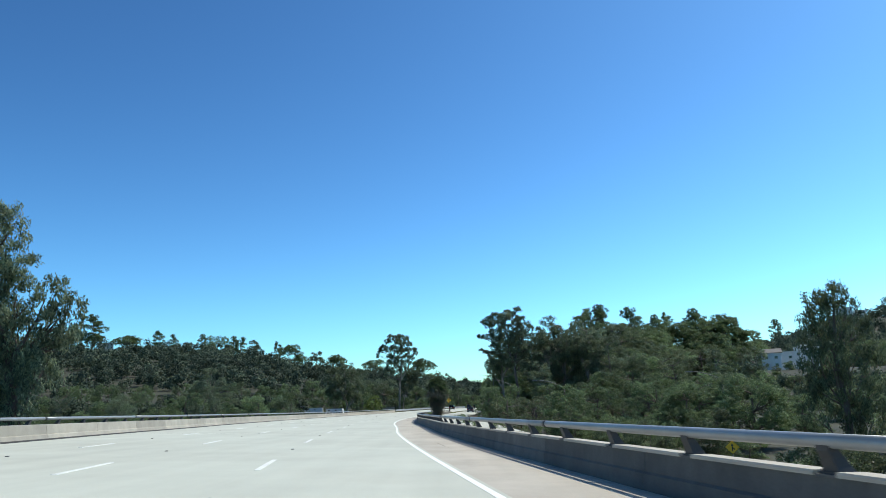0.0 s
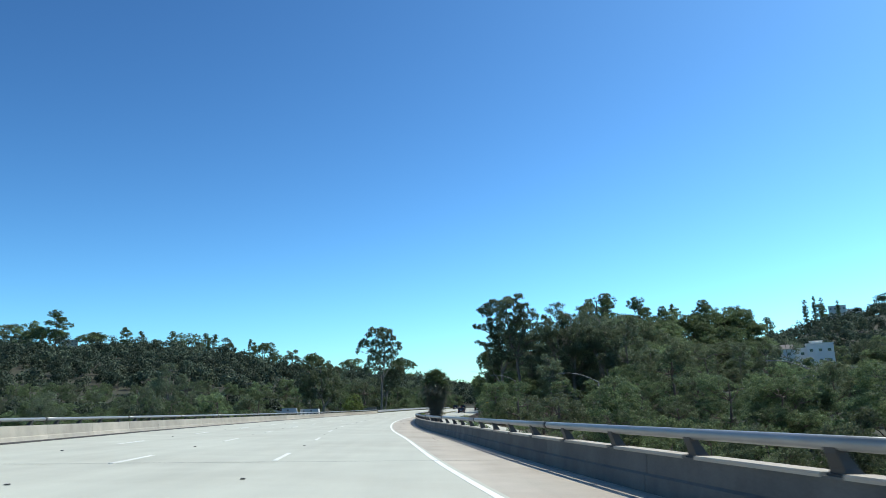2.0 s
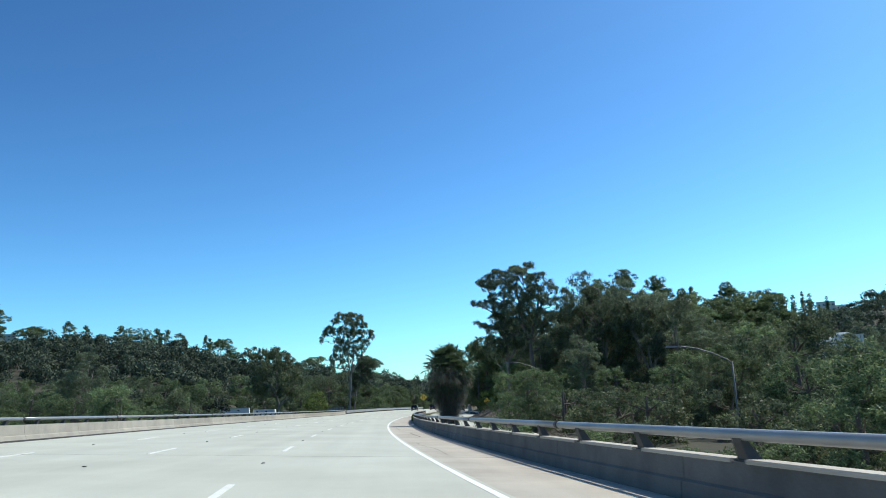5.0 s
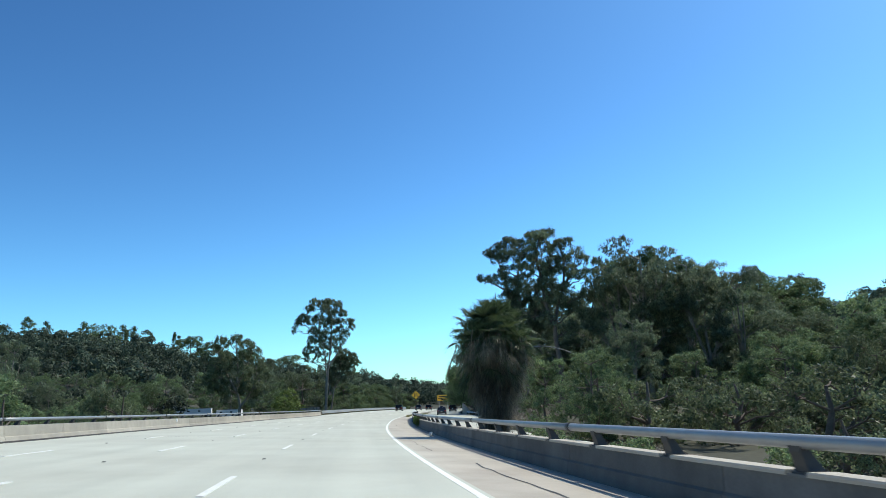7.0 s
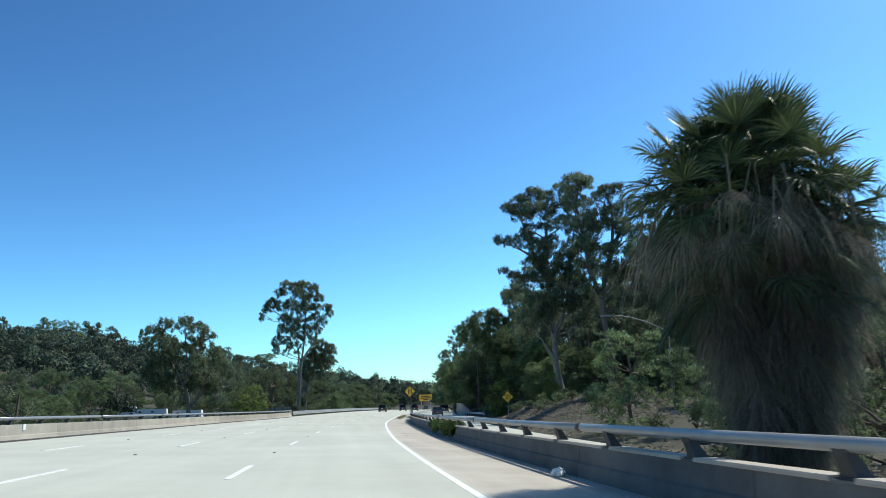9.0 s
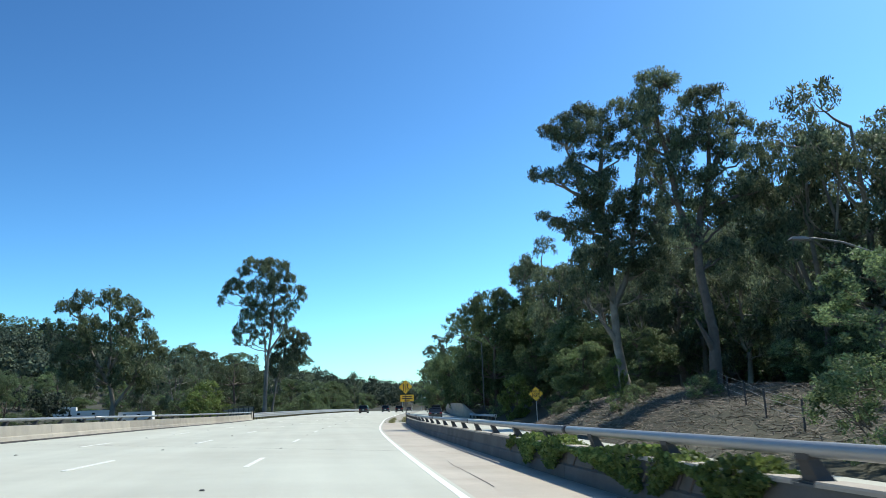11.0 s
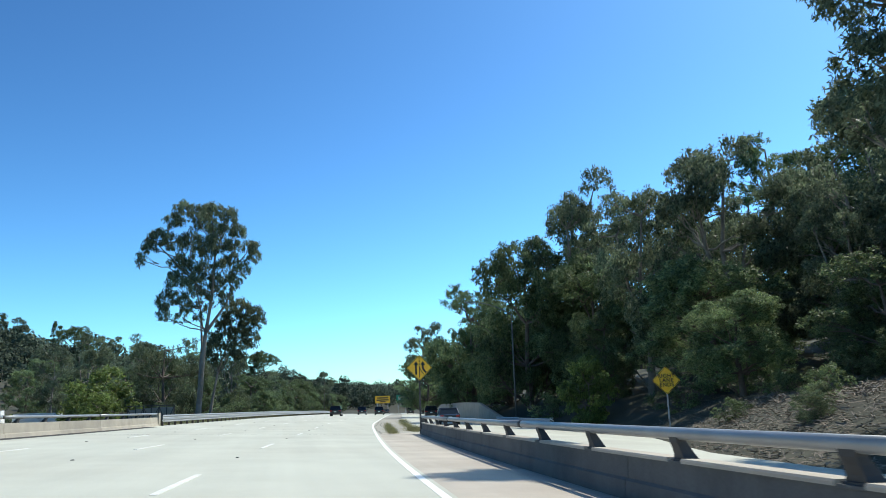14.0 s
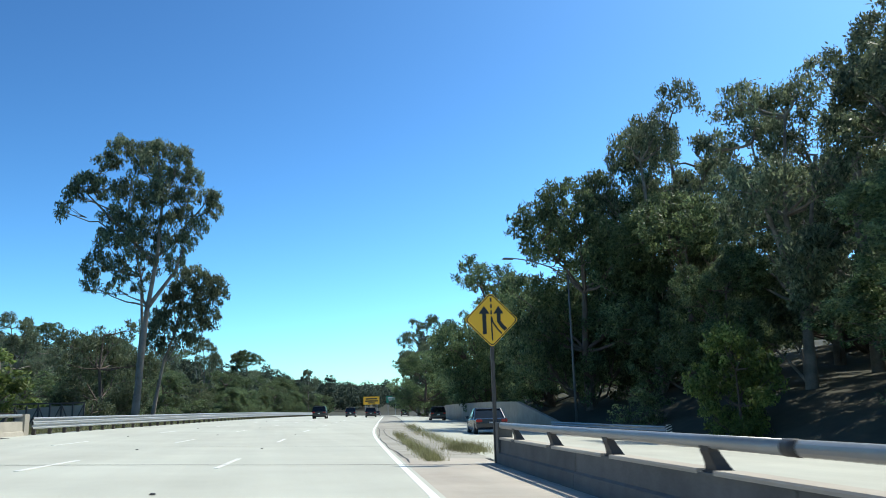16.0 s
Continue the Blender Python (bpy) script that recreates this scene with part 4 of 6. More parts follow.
# the valley left of the road
for row in (("bright", -23.5, 265, 6.5, 1.2), ("bright", -20, 247, 3.4, 1.0), ("bright", -22, 252, 4.6, 1.0), ("olive", -22.5, 300, 12.6, 1.0), ("euc", -35, 310, 14.8, .8), ("olive", -27, 325, 13, .9),
            ("scrub", -12, 300, 3.6, 1.3), ("olive", -11.8, 303, 5.6, .9), ("scrub", -14, 290, 2.6, 1.3), ("oak", -9, 318, 5.5, .9), ("oak", -9, 330, 6, .9),
            ("scrub", -9, 322, 3.2, 1.2), ("oak", -7, 345, 6.2, .9), ("scrub", -6.5, 338, 3.4, 1.2), ("oak", -5, 362, 6.4, .9), ("scrub", -4.5, 355, 3.4, 1.2), ("oak", -2, 378, 7, 1.0), ("oak", 0, 396, 7, 1.1), ("euc", 9, 448, 15.5, .7),
            ("oak", 3, 420, 8, 1.0), ("oak", 6, 452, 8, 1.0), ("oak", 10, 482, 9, 1.0), ("oak", 16, 522, 10, 1.1), ("oak", 22, 572, 11, 1.2), ("euc", -45, 440, 25, 1.0), ("euc", -50, 450, 29, .9), ("oak", -40, 436, 16, 1.2),
            ("euc", -20, 420, 22, .8), ("oak", -14, 410, 13, 1.2), ("oak", -28, 400, 13, 1.2), ("oak", -2, 440, 13, 1.3), ("oak", -18, 470, 15, 1.4), ("oak", 0, 500, 14, 1.4), ("euc", -8, 530, 20, 1.1), ("oak", 8, 560, 15, 1.5),
            ("euc", -75, 252, 17, .95), ("euc", -80, 258, 15, 1.0), ("oak", -66, 270, 9, 1.2), ("oak", -56, 262, 8, 1.2), ("olive", -62, 246, 8, 1.2), ("oak", -88, 268, 11, 1.3), ("oak", -98, 256, 9, 1.3), ("olive", -84, 240, 8, 1.2),
            ("oak", -72, 290, 11, 1.4), ("oak", -58, 330, 9, 1.3), ("oak", -70, 345, 12, 1.4), ("oak", -46, 348, 10, 1.3), ("olive", -60, 372, 12, 1.4), ("oak", -80, 380, 15, 1.5), ("oak", -40, 372, 10, 1.3), ("oak", -96, 300, 13, 1.5),
            ("olive", -112, 280, 11, 1.4), ("oak", -120, 310, 15, 1.5), ("oak", -104, 340, 16, 1.5), ("oak", -130, 260, 10, 1.5), ("oak", -58, 214, 5, 1.2), ("olive", -66, 226, 6, 1.2), ("oak", -48, 230, 6, 1.1), ("olive", -52, 204, 4, 1.1),
            ("oak", -76, 210, 6, 1.3), ("oak", -92, 222, 8, 1.4), ("olive", -108, 236, 8, 1.4), ("oak", -120, 216, 8, 1.5), ("oak", -86, 192, 5, 1.3), ("olive", -100, 180, 5, 1.4), ("oak", -64, 186, 3.5, 1.2), ("bush", -48, 184, 1.6, 1.3),
            ("bush", -44, 210, 2, 1.2), ("oak", -116, 166, 6, 1.5), ("oak", -80, 160, 3.5, 1.3), ("olive", -96, 140, 3.5, 1.4), ("oak", -70, 130, 2.5, 1.3), ("oak", -112, 124, 5, 1.5), ("oak", -134, 150, 7, 1.6)):
    far_off = row[1] < -40 and row[0] != "euc"
    plant(row[0], row[1], row[2], row[3] * .72 if far_off else row[3], row[4], group=G_VALLEY)

# the big eucalyptus beside the left parapet
z0 = float(ground_z(-28, 52))
tree("eucalyptus_tree", (-28.0, 52.5, z0), [(0, 0, 0), (-.6, 0, 5), (-1.5, .3, 10), (-3.4, .5, 16), (-4, .4, 21)],
     [(-2.4, 0, 19.6, 1.8, 1.0), (-4.6, 0, 18.8, 2.2, 1.0), (-3.6, .5, 16.2, 2.3, 1.1), (-1.6, .2, 17.0, 1.4, 1.1), (-1.2, 0, 14.6, 1.7, 1.2), (1.4, 0, 14.6, 1.3, 1.1), (2.3, .2, 13.4, 1.3, 1.2), (1.2, .3, 12.4, 1.4, 1.3),
      (-.6, 0, 11.8, 1.7, 1.3), (2.2, 0, 11.4, 1.1, 1.5), (.4, .3, 9.8, 1.5, 1.4), (-2.4, 0, 12.6, 2.1, 1.2), (-1.6, .4, 9.4, 1.9, 1.4), (-3.4, 0, 9.0, 2.2, 1.3), (-.6, 0, 7.6, 1.4, 1.4), (-2.6, .2, 6.6, 1.8, 1.3), (-4.6, 0, 13.6, 2.3, 1.2), (-5, 0, 7, 2.4, 1.2)],
     LEAF_EUC, BARK, 15, "large eucalyptus with dense hanging foliage beside the parapet", length=.30, width=.09, density=330, droop=1.0, trunk_r=.5)
# the weeping tree beyond the slip road
z0 = float(ground_z(35, 68))
tree("pepper_tree", (35.0, 68.0, z0), [(0, 0, 0), (.1, 0, 5), (-.3, 0, 10), (.2, 0, 14)],
     [(.2, 0, 10.2 - z0, 1.3, .8), (-1.4, 0, 9.3 - z0, 1.2, 1.1), (1.3, 0, 8.6 - z0, 1.2, 1.2), (-2.2, .2, 7.4 - z0, 1.2, 1.4), (-.4, 0, 7.8 - z0, 1.6, 1.3), (2.3, 0, 6.6 - z0, 1.2, 1.4), (-2.6, 0, 5.0 - z0, 1.3, 1.5), (-.9, 0, 5.2 - z0, 1.7, 1.4),
      (1.0, 0, 4.6 - z0, 1.5, 1.5), (2.9, .3, 4.2 - z0, 1.2, 1.4), (-2.9, 0, 2.6 - z0, 1.3, 1.5), (-1.2, .3, 2.4 - z0, 1.7, 1.4), (.8, 0, 1.8 - z0, 1.6, 1.5), (2.8, 0, 1.4 - z0, 1.3, 1.4), (-2.4, 0, .2 - z0, 1.4, 1.4), (0, 0, -.4 - z0, 1.7, 1.4), (2.2, 0, -1 - z0, 1.5, 1.4)],
     LEAF_OLIVE, BARK, 16, "tall weeping pepper tree with drooping grey-green foliage", length=.30, width=.08, density=300, droop=1.3, trunk_r=.35)

# ---- woods on the far hills ----
def noise_field(x, y):
    return np.sin(x * .031 + 2 * np.sin(y * .017)) * np.cos(y * .027 + 1.5 * np.sin(x * .013))


def right_top(x, y):
    az, r = math.degrees(math.atan2(x, y)), math.hypot(x, y)
    return 1.2 + r * (.012 if az > 18 and r < 190 else .024 if 22.5 < az < 31.0 and r < 335 else .060 if r < 335 else .3)


def sightline(x, y):
    """The open strips of valley floor in front of the trailers."""
    return any(abs(x - (ax + (-50 - ax) * (y - ay) / (318 - ay))) < 7 for ax, ay in ((-4, 30), (-6, 75), (-9, 125))) and 140 < y < 326


def woods(name, count, az0, az1, r0, r1, seed, label, size=(7.5, 15.5), per=520, near=False):
    """Trees all over a hillside: leafy lobes with loose tufts standing out of them."""
    rg = np.random.default_rng(seed)
    az = np.radians(az0 + (az1 - az0) * rg.random(count))
    r = np.sqrt(r0**2 + (r1**2 - r0**2) * rg.random(count))
    x, y = r * np.sin(az), r * np.cos(az)
    o = x - edge_x(y)
    keep = ((o < -40) | (o > 60) | (y > 600)) & (np.hypot(x + 4, y - 205) > (90 if near else 225)) & (np.hypot(x, y) > (170 if near else 310)) & (noise_field(x, y) > -.93)
    for hx, hy, hr in CLEARINGS:
        keep &= np.hypot(x - hx, y - hy) > hr
    keep &= ~np.array([sightline(a, b) for a, b in zip(x, y)])
    x, y = x[keep], y[keep]
    z = ground_z(x, y)
    w = size[0] + (size[1] - size[0]) * rg.random(len(x)) ** 1.6
    h = w * (.8 + .45 * rg.random(len(x)))
    tall = rg.random(len(x)) < .14
    h, w = np.where(tall, h * 1.3, h), np.where(tall, w * .8, w)
    top = np.array([right_top(a, b) for a, b in zip(x, y)])
    h = np.where(x > 20, np.minimum(h, top - z), h)
    ok = h > 2.2
    x, y, z, w, h, tall = x[ok], y[ok], z[ok], w[ok], h[ok], tall[ok]
    w = np.minimum(w, h * 1.5)
    n, nb = len(x), 6
    ux, uy, uz = rg.normal(size=(n, nb)) * .25, rg.normal(size=(n, nb)) * .25, .18 + .58 * rg.random((n, nb))
    uz = np.where(tall[:, None], np.linspace(.15, .80, nb)[None, :], uz)
    cx, cy, cz = x[:, None] + ux * w[:, None], y[:, None] + uy * w[:, None], z[:, None] + uz * h[:, None]
    rad = w[:, None] * (.17 + .17 * rg.random((n, nb)))
    k = rg.integers(nb, size=(n, per))
    d = rg.normal(size=(n, per, 3))
    d[..., 1] -= .4
    d[..., 2] = np.abs(d[..., 2]) - .35
    d /= np.linalg.norm(d, axis=2)[..., None]
    i = np.arange(n)[:, None]
    rr = rad[i, k] * (.55 + .60 * rg.random((n, per)) ** .7)
    p = np.stack([cx[i, k], cy[i, k], cz[i, k]], 2) + d * rr[..., None]
    d, p = d.reshape(-1, 3), p.reshape(-1, 3)
    m = len(p)
    nrm = d + .5 * rg.normal(size=(m, 3))
    a = np.cross(nrm, rg.normal(size=(m, 3)))
    a /= np.linalg.norm(a, axis=1)[:, None] + 1e-9
    b = np.cross(nrm, a)
    b /= np.linalg.norm(b, axis=1)[:, None] + 1e-9
    s_ = ((np.repeat(w, per) * (.030 if near else .041) + .10) * (.5 + .9 * rg.random(m)))[:, None]
    q = np.stack([p - a * s_, p - b * s_ * .7, p + a * s_, p + b * s_ * .7], 1)
    return tagged(new(name, quads_mesh(name, q, LEAF_HILL)), label, "woods", kind="stuff")


CLEARINGS = ((145, 306, 13), (122, 300, 12), (318, 596, 19), (-118, 600, 10), (-210, 560, 14), (-50, 318, 16))
woods("far_woods", 1500, -36, 5, 310, 880, 31, "dark evergreen woods covering the far hillside")
woods("far_woods", 520, 1, 16, 500, 1150, 32, "dark evergreen woods covering the far hillside", (9, 16), 340)
woods("far_woods", 800, 13, 46, 310, 800, 33, "dark evergreen woods covering the far hillside")
woods("slope_woods", 420, 16, 50, 150, 330, 34, "dark green trees and scrub covering the near hillside", (4.5, 8.5), 800, True)
woods("valley_woods", 500, -62, -9, 150, 330, 35, "dark green trees and scrub covering the valley floor", (4.5, 8.5), 900, True)
# single trees that stand out along the ridge: kind, x, y, top, width factor
for row in (("euc", -381, 740, 91, 1.5), ("oak", -360, 740, 92, 1), ("pine", -335, 740, 102, 1.2), ("oak", -345, 738, 87, 1.2), ("pine", -271, 740, 85, 0.94), ("pine", -258, 742, 81, 0.75), ("oak", -300, 738, 81, 1.5), ("pine", -236, 760, 82, 1),
            ("oak", -222, 765, 80, 1.2), ("pine", -210, 780, 81, 0.88), ("pine", -203, 780, 80, 0.88), ("euc", -190, 780, 76, 1), ("pine", -169, 800, 76, 0.62), ("oak", -157, 800, 72, 1.1), ("euc", -129, 800, 64, 1.1), ("oak", -112, 820, 61, 1.2),
            ("oak", -76, 900, 60, 1.5), ("oak", -21, 900, 59, 1.2), ("pine", -28, 890, 58, 0.88), ("pine", 300, 590, 69, 0.88), ("pine", 262, 600, 61, 1), ("oak", 240, 600, 53, 1.5)):
    plant(row[0], *row[1:], group="trees along the ridge")

# nearer trees that fill the valley and the slope, lighter builds of the same kinds
LITE = {}
for kind, leaf, bark, hh, ww, nc, shape, droop, label, nm in (("oak", LEAF_DARK, BARK, 10, 9.5, 20, "round", .15, "dense dark-green evergreen oak", "oak_tree"), ("olive", LEAF_OLIVE, BARK, 9.5, 8, 18, "wide", .5, "olive-green pepper tree with loose foliage", "pepper_tree"),
                                                             ("euc", LEAF_EUC, BARK_EUC, 15, 8, 22, "wide", .6, "grey-green eucalyptus with an open crown", "eucalyptus_tree"), ("bush", LEAF_OLIVE, BARK, 4, 6, 12, "round", .2, "rounded olive-green bush on rough ground", "bush")):
    LITE[kind] = []
    for j in range(3):
        rg = np.random.default_rng(700 + 10 * len(LITE) + j)
        LITE[kind].append(tree(nm, (0, -1500, -80), [(0, 0, 0), (.2, .1, hh * .3), (-.2, 0, hh * .6), (.1, 0, hh * .85)], random_clumps(rg, hh, ww, nc, .10 if kind != "euc" else .3, (1.0, 1.9) if kind != "bush" else (.7, 1.2), .85, shape),
                               leaf, bark, 720 + j, label, "bush" if kind == "bush" else "tree", length=.23, width=.095, density=230, droop=droop, trunk_r=.22))
LITE_H = {k: [np.percentile([v.co.z for v in next(c for c in o.children if c.name.startswith("crown")).data.vertices], 99.5) for o in obs] for k, obs in LITE.items()}


def fill(n, xs, ys, allowed, tops, kinds, group, gap, seed, stock=None):
    """Plants up to n trees at random in a stretch of the plan, at least gap metres apart."""
    rg = np.random.default_rng(seed)
    done = []
    for _ in range(n * 6):
        if len(done) >= n:
            break
        x, y = xs[0] + (xs[1] - xs[0]) * rg.random(), ys[0] + (ys[1] - ys[0]) * rg.random()
        if not allowed(x, y) or any((x - a) ** 2 + (y - b) ** 2 < gap * gap for a, b in done):
            continue
        done.append((x, y))
        kind = kinds[rg.integers(len(kinds))]
        trees, heights = stock or (LITE, LITE_H)
        i = rg.integers(len(trees[kind]))
        z0 = float(ground_z(x, y)) - .2
        hh = min(heights[kind][i] * (.7 + .6 * rg.random()), tops(x, y) - z0)
        if hh < 1.2:
            continue
        k = hh / heights[kind][i]
        wd = max(.45, k) * (.9 + .25 * rg.random())
        tagged(copy_thing(trees[kind][i], Matrix.Translation((x, y, z0)) @ Matrix.Rotation(rg.random() * 6.28, 4, "Z") @ Matrix.Diagonal((wd, wd, k, 1))), group=group)


def left_ok(x, y):
    o = x - float(edge_x(y))
    return o < -27 and not sightline(x, y) and math.hypot(x + 4, y - 205) < 250 and math.hypot(x, y) > 90 and not (-64 < x < -36 and 296 < y < 330) and not (-60 < x < -36 and 215 < y < 300 and rng.random() < .5)


def right_ok(x, y):
    o = x - float(edge_x(y))
    return o > float(ramp_left(y) + ramp_w(y)) + 26 and math.degrees(math.atan2(x, y)) < 52 and not (math.hypot(x - 141, y - 306) < 13 or math.hypot(x - 122, y - 300) < 11)


fill(190, (-215, 0), (95, 455), left_ok, lambda x, y: 1.0 + math.hypot(x, y) * (.030 if y < 300 else .042), ("oak", "oak", "olive", "euc", "bush"), G_VALLEY, 7.5, 91)
def ground_cover(name, n, xs, ys, allowed, size, leaf, seed, label):
    """Low leafy growth over a stretch of ground, as one mesh."""
    rg = np.random.default_rng(seed)
    lumps = []
    while len(lumps) < n:
        x, y = xs[0] + (xs[1] - xs[0]) * rg.random(), ys[0] + (ys[1] - ys[0]) * rg.random()
        if allowed(x, y):
            r = size * (.5 + .9 * rg.random())
            lumps.append((x, y, float(ground_z(x, y)) + r * .25, r, .6))
    return tagged(new(name, quads_mesh(name, crown_quads(lumps, rg, .26, .11, 75, .1, 1.6), leaf)), label, "scrub", kind="stuff")


ground_cover("valley_scrub", 620, (-80, -21), (212, 335), lambda x, y: x - float(edge_x(y)) < -19.5 and not (-66 < x < -38 and 310 < y < 318), .9, LEAF_OLIVE, 96, "low olive-green scrub on the valley floor")
ground_cover("verge_scrub", 160, (-24, 4), (262, 420), lambda x, y: -30 < x - float(edge_x(y)) < -18.2, .7, LEAF_OLIVE, 97, "low olive-green scrub behind the guardrail")
fill(230, (20, 240), (40, 420), right_ok, right_top, ("oak", "oak", "olive", "olive", "bush", "euc"), G_SLOPE, 6.5, 92)
fill(40, (8, 34), (95, 166), lambda x, y: x - float(edge_x(y)) > float(ramp_left(y) + ramp_w(y)) + 1.5, lambda x, y: .6 + .03 * y, ("bush", "oak", "bush"), G_SLOPE, 3.5, 93)
def under_ok(x, y):
    o, rl = x - float(edge_x(y)), float(ramp_left(y))
    near_sign = any(abs(x - (25.9 - (25.9 - ax) * (71 - y) / (71 - ay))) < 4.5 and y < 78 for ax, ay in ((0, 0), (-1, 10), (-1.5, 20)))
    return not near_sign and (6.2 < o < rl - 2.2 or rl + float(ramp_w(y)) + 1.5 < o < rl + float(ramp_w(y)) + 11)


def under_top(x, y):
    o = x - float(edge_x(y))
    return float(road_z(edge_x(y), y)) + (-2.2 if o < float(ramp_left(y)) else -.6 if o < float(ramp_left(y) + ramp_w(y)) + 4 else .3)


fill(200, (-6, 62), (2, 112), under_ok, under_top, ("scrub", "bush", "scrub"), "bushes beside the slip road", 2.7, 94, (PROTO, HEIGHT))
for group_ in LITE.values():
    for ob in group_:
        for o in (*ob.children_recursive, ob):
            bpy.data.objects.remove(o)

# ---- palm between the parapet and the slip road ----
def palm(x, y, base, seed):
    rg = np.random.default_rng(seed)
    root = tagged(new("palm_tree"), "bushy fan palm clump with a thick skirt of dead fronds", "palm tree")
    root.location = (x, y, base)
    # heads of fronds: place and height above the ground
    heads = [(.15, 0, 5.75 - base), (-.65, .5, 5.2 - base), (.95, .2, 5.15 - base), (.3, -.7, 4.85 - base), (-1.0, -.3, 4.5 - base), (1.2, -.5, 4.3 - base), (-.3, .9, 5.0 - base), (.8, 1.0, 4.7 - base)]
    bl = Build()
    for hx, hy, hz in heads:
        bl.tube([(hx * .3, hy * .3, 0), (hx * .5, hy * .5, hz * .5), (hx, hy, hz)], [.20, .12, .08], 8, cap=False)
    part("trunk", bl.mesh("trunk", BARK, True), root)

    def frond(centre, az, el, stem, size, n, sag, wide, fan=230):
        """A fan: a stalk, and n pointed blades that spread from its end."""
        c, out = Vector(centre), []
        d = Vector((math.cos(az) * math.cos(el), math.sin(az) * math.cos(el), math.sin(el)))
        side = d.cross(Vector((0, 0, 1))).normalized()
        up = side.cross(d).normalized()
        hub = c + d * stem
        out.append([c - side * .018, c + side * .018, hub + side * .013, hub - side * .013])
        out.append([c - up * .018, c + up * .018, hub + up * .013, hub - up * .013])
        for k in range(n):
            a = (k / (n - 1) - .5) * radians(fan)
            v = (d * math.cos(a) + side * math.sin(a) + up * .30 * abs(math.sin(a))).normalized()
            ln = size * (.74 + .26 * math.cos(a * .75)) * (.9 + .2 * rg.random())
            q = v.cross(up)
            q = (q * .9 + up * .5 * (1 if k % 2 else -1)).normalized() * size * wide
            fall = sag * ln * (.5 + rg.random())
            p1, p2, p3 = hub + v * ln * .5 + Vector((0, 0, -fall * .05)), hub + v * ln * .8 + Vector((0, 0, -fall * .18)), hub + v * ln + Vector((0, 0, -fall * .42))
            out.append([hub - q * .25, hub + q * .25, p1 + q, p1 - q])
            out.append([p1 - q, p1 + q, p2 + q * .5, p2 - q * .5])
            out.append([p2 - q * .5, p2 + q * .5, p3 + q * .06, p3 - q * .06])
        return out

    live, dead = [], []
    for i, (hx, hy, hz) in enumerate(heads):
        m = 20 if i < 3 else 16
        for j in range(m):
            el = radians(84 - 142 * (j / m) ** .85)
            az = j * 2.4 + .5 * rg.random() + i
            live += frond((hx + .05 * rg.normal(), hy + .05 * rg.normal(), hz + .05 * rg.normal()), az, el, .40 + .45 * rg.random(), .66 + .26 * rg.random(), 38, .8 if el > 0 else 1.2, .021)
    # young fronds upright over the top, older green ones drooping round the middle
    for j in range(10):
        live += frond((-.85 + .17 * j, .3 * rg.normal(), heads[0][2] - .45), j * 2.4, radians(46 + 3 * j), .4 + .25 * rg.random(), .8 + .2 * rg.random(), 38, .3, .021, 170)
    for j in range(34):
        a, z = j * 2.4, 4.6 - base - 1.5 * rg.random()
        live += frond((.75 * math.cos(a), .75 * math.sin(a), z), a + .3 * rg.normal(), radians(-28 - 30 * rg.random()), .5 + .3 * rg.random(), .6 + .2 * rg.random(), 30, 1.6, .017, 150)
    for i in range(900):
        u = rg.random() ** 1.35
        hx, hy, hz = heads[i % len(heads)]
        sq = .9 * (1 - .8 * u**2)
        zc = hz + .12 - (hz - 2.1) * u
        dead += frond((hx * sq + .12 * rg.normal(), hy * sq + .12 * rg.normal(), zc), rg.random() * 6.28, radians(-52 - 24 * rg.random() - 12 * u), (.30 + .35 * rg.random()) * (1 - .6 * u), .5 + .35 * rg.random(), 20, 1.5, .010, 100)
    # old fronds that hang loose round the crown's rim
    for i in range(46):
        a, rad = rg.random() * 6.28, 1.3 + .6 * rg.random()
        dead += frond((rad * math.cos(a), rad * math.sin(a), 5.0 - base - .9 * rg.random()), a + .6 * rg.normal(), radians(-62 - 24 * rg.random()), .35 + .4 * rg.random(), .45 + .4 * rg.random(), 16, 1.4, .011, 100)
    part("crown", quads_mesh("crown", np.array([[tuple(p) for p in q] for q in live]), LEAF_PALM), root, "stiff green fan fronds")
    part("skirt", quads_mesh("skirt", np.array([[tuple(p) for p in q] for q in dead]), LEAF_DEAD), root, "hanging dead brown fronds")
    return root


palm(-1.0, 131.3, float(ground_z(-1.0, 131.3)), 61)

# ---- street lamps ----
LAMP = material("dull_lamp_steel", (.16, .165, .165), .6, .3, vary=.1, scale=3)


def street_lamp(x, y, top, label="tall grey street lamp with a long curved arm"):
    root = tagged(new("street_lamp"), label, "street lamp", "street lamps")
    z = float(ground_z(x, y))
    h = top - z
    root.location = (x, y, z)
    part("pole", Build().tube([(0, 0, -.2), (0, 0, h * .5), (0, 0, h)], [.095, .075, .055], 10).mesh("pole", LAMP, True), root)
    part("base_plate", Build().box(0, 0, .12, .4, .4, .25).mesh("base_plate", PARAPET), root)
    part("arm", Build().tube([(0, 0, h - .15), (-.35, 0, h + .12), (-1.4, 0, h + .62), (-2.6, 0, h + 1.0), (-3.7, 0, h + 1.15), (-4.1, 0, h + 1.16)], [.06, .055, .05, .045, .04, .035], 8).mesh("arm", LAMP, True), root)
    bl = Build().box(-4.45, 0, h + 1.15, .8, .26, .12, taper=.7)
    part("lamp_head", bl.mesh("lamp_head", LAMP), root, "flat grey lamp head")
    return root


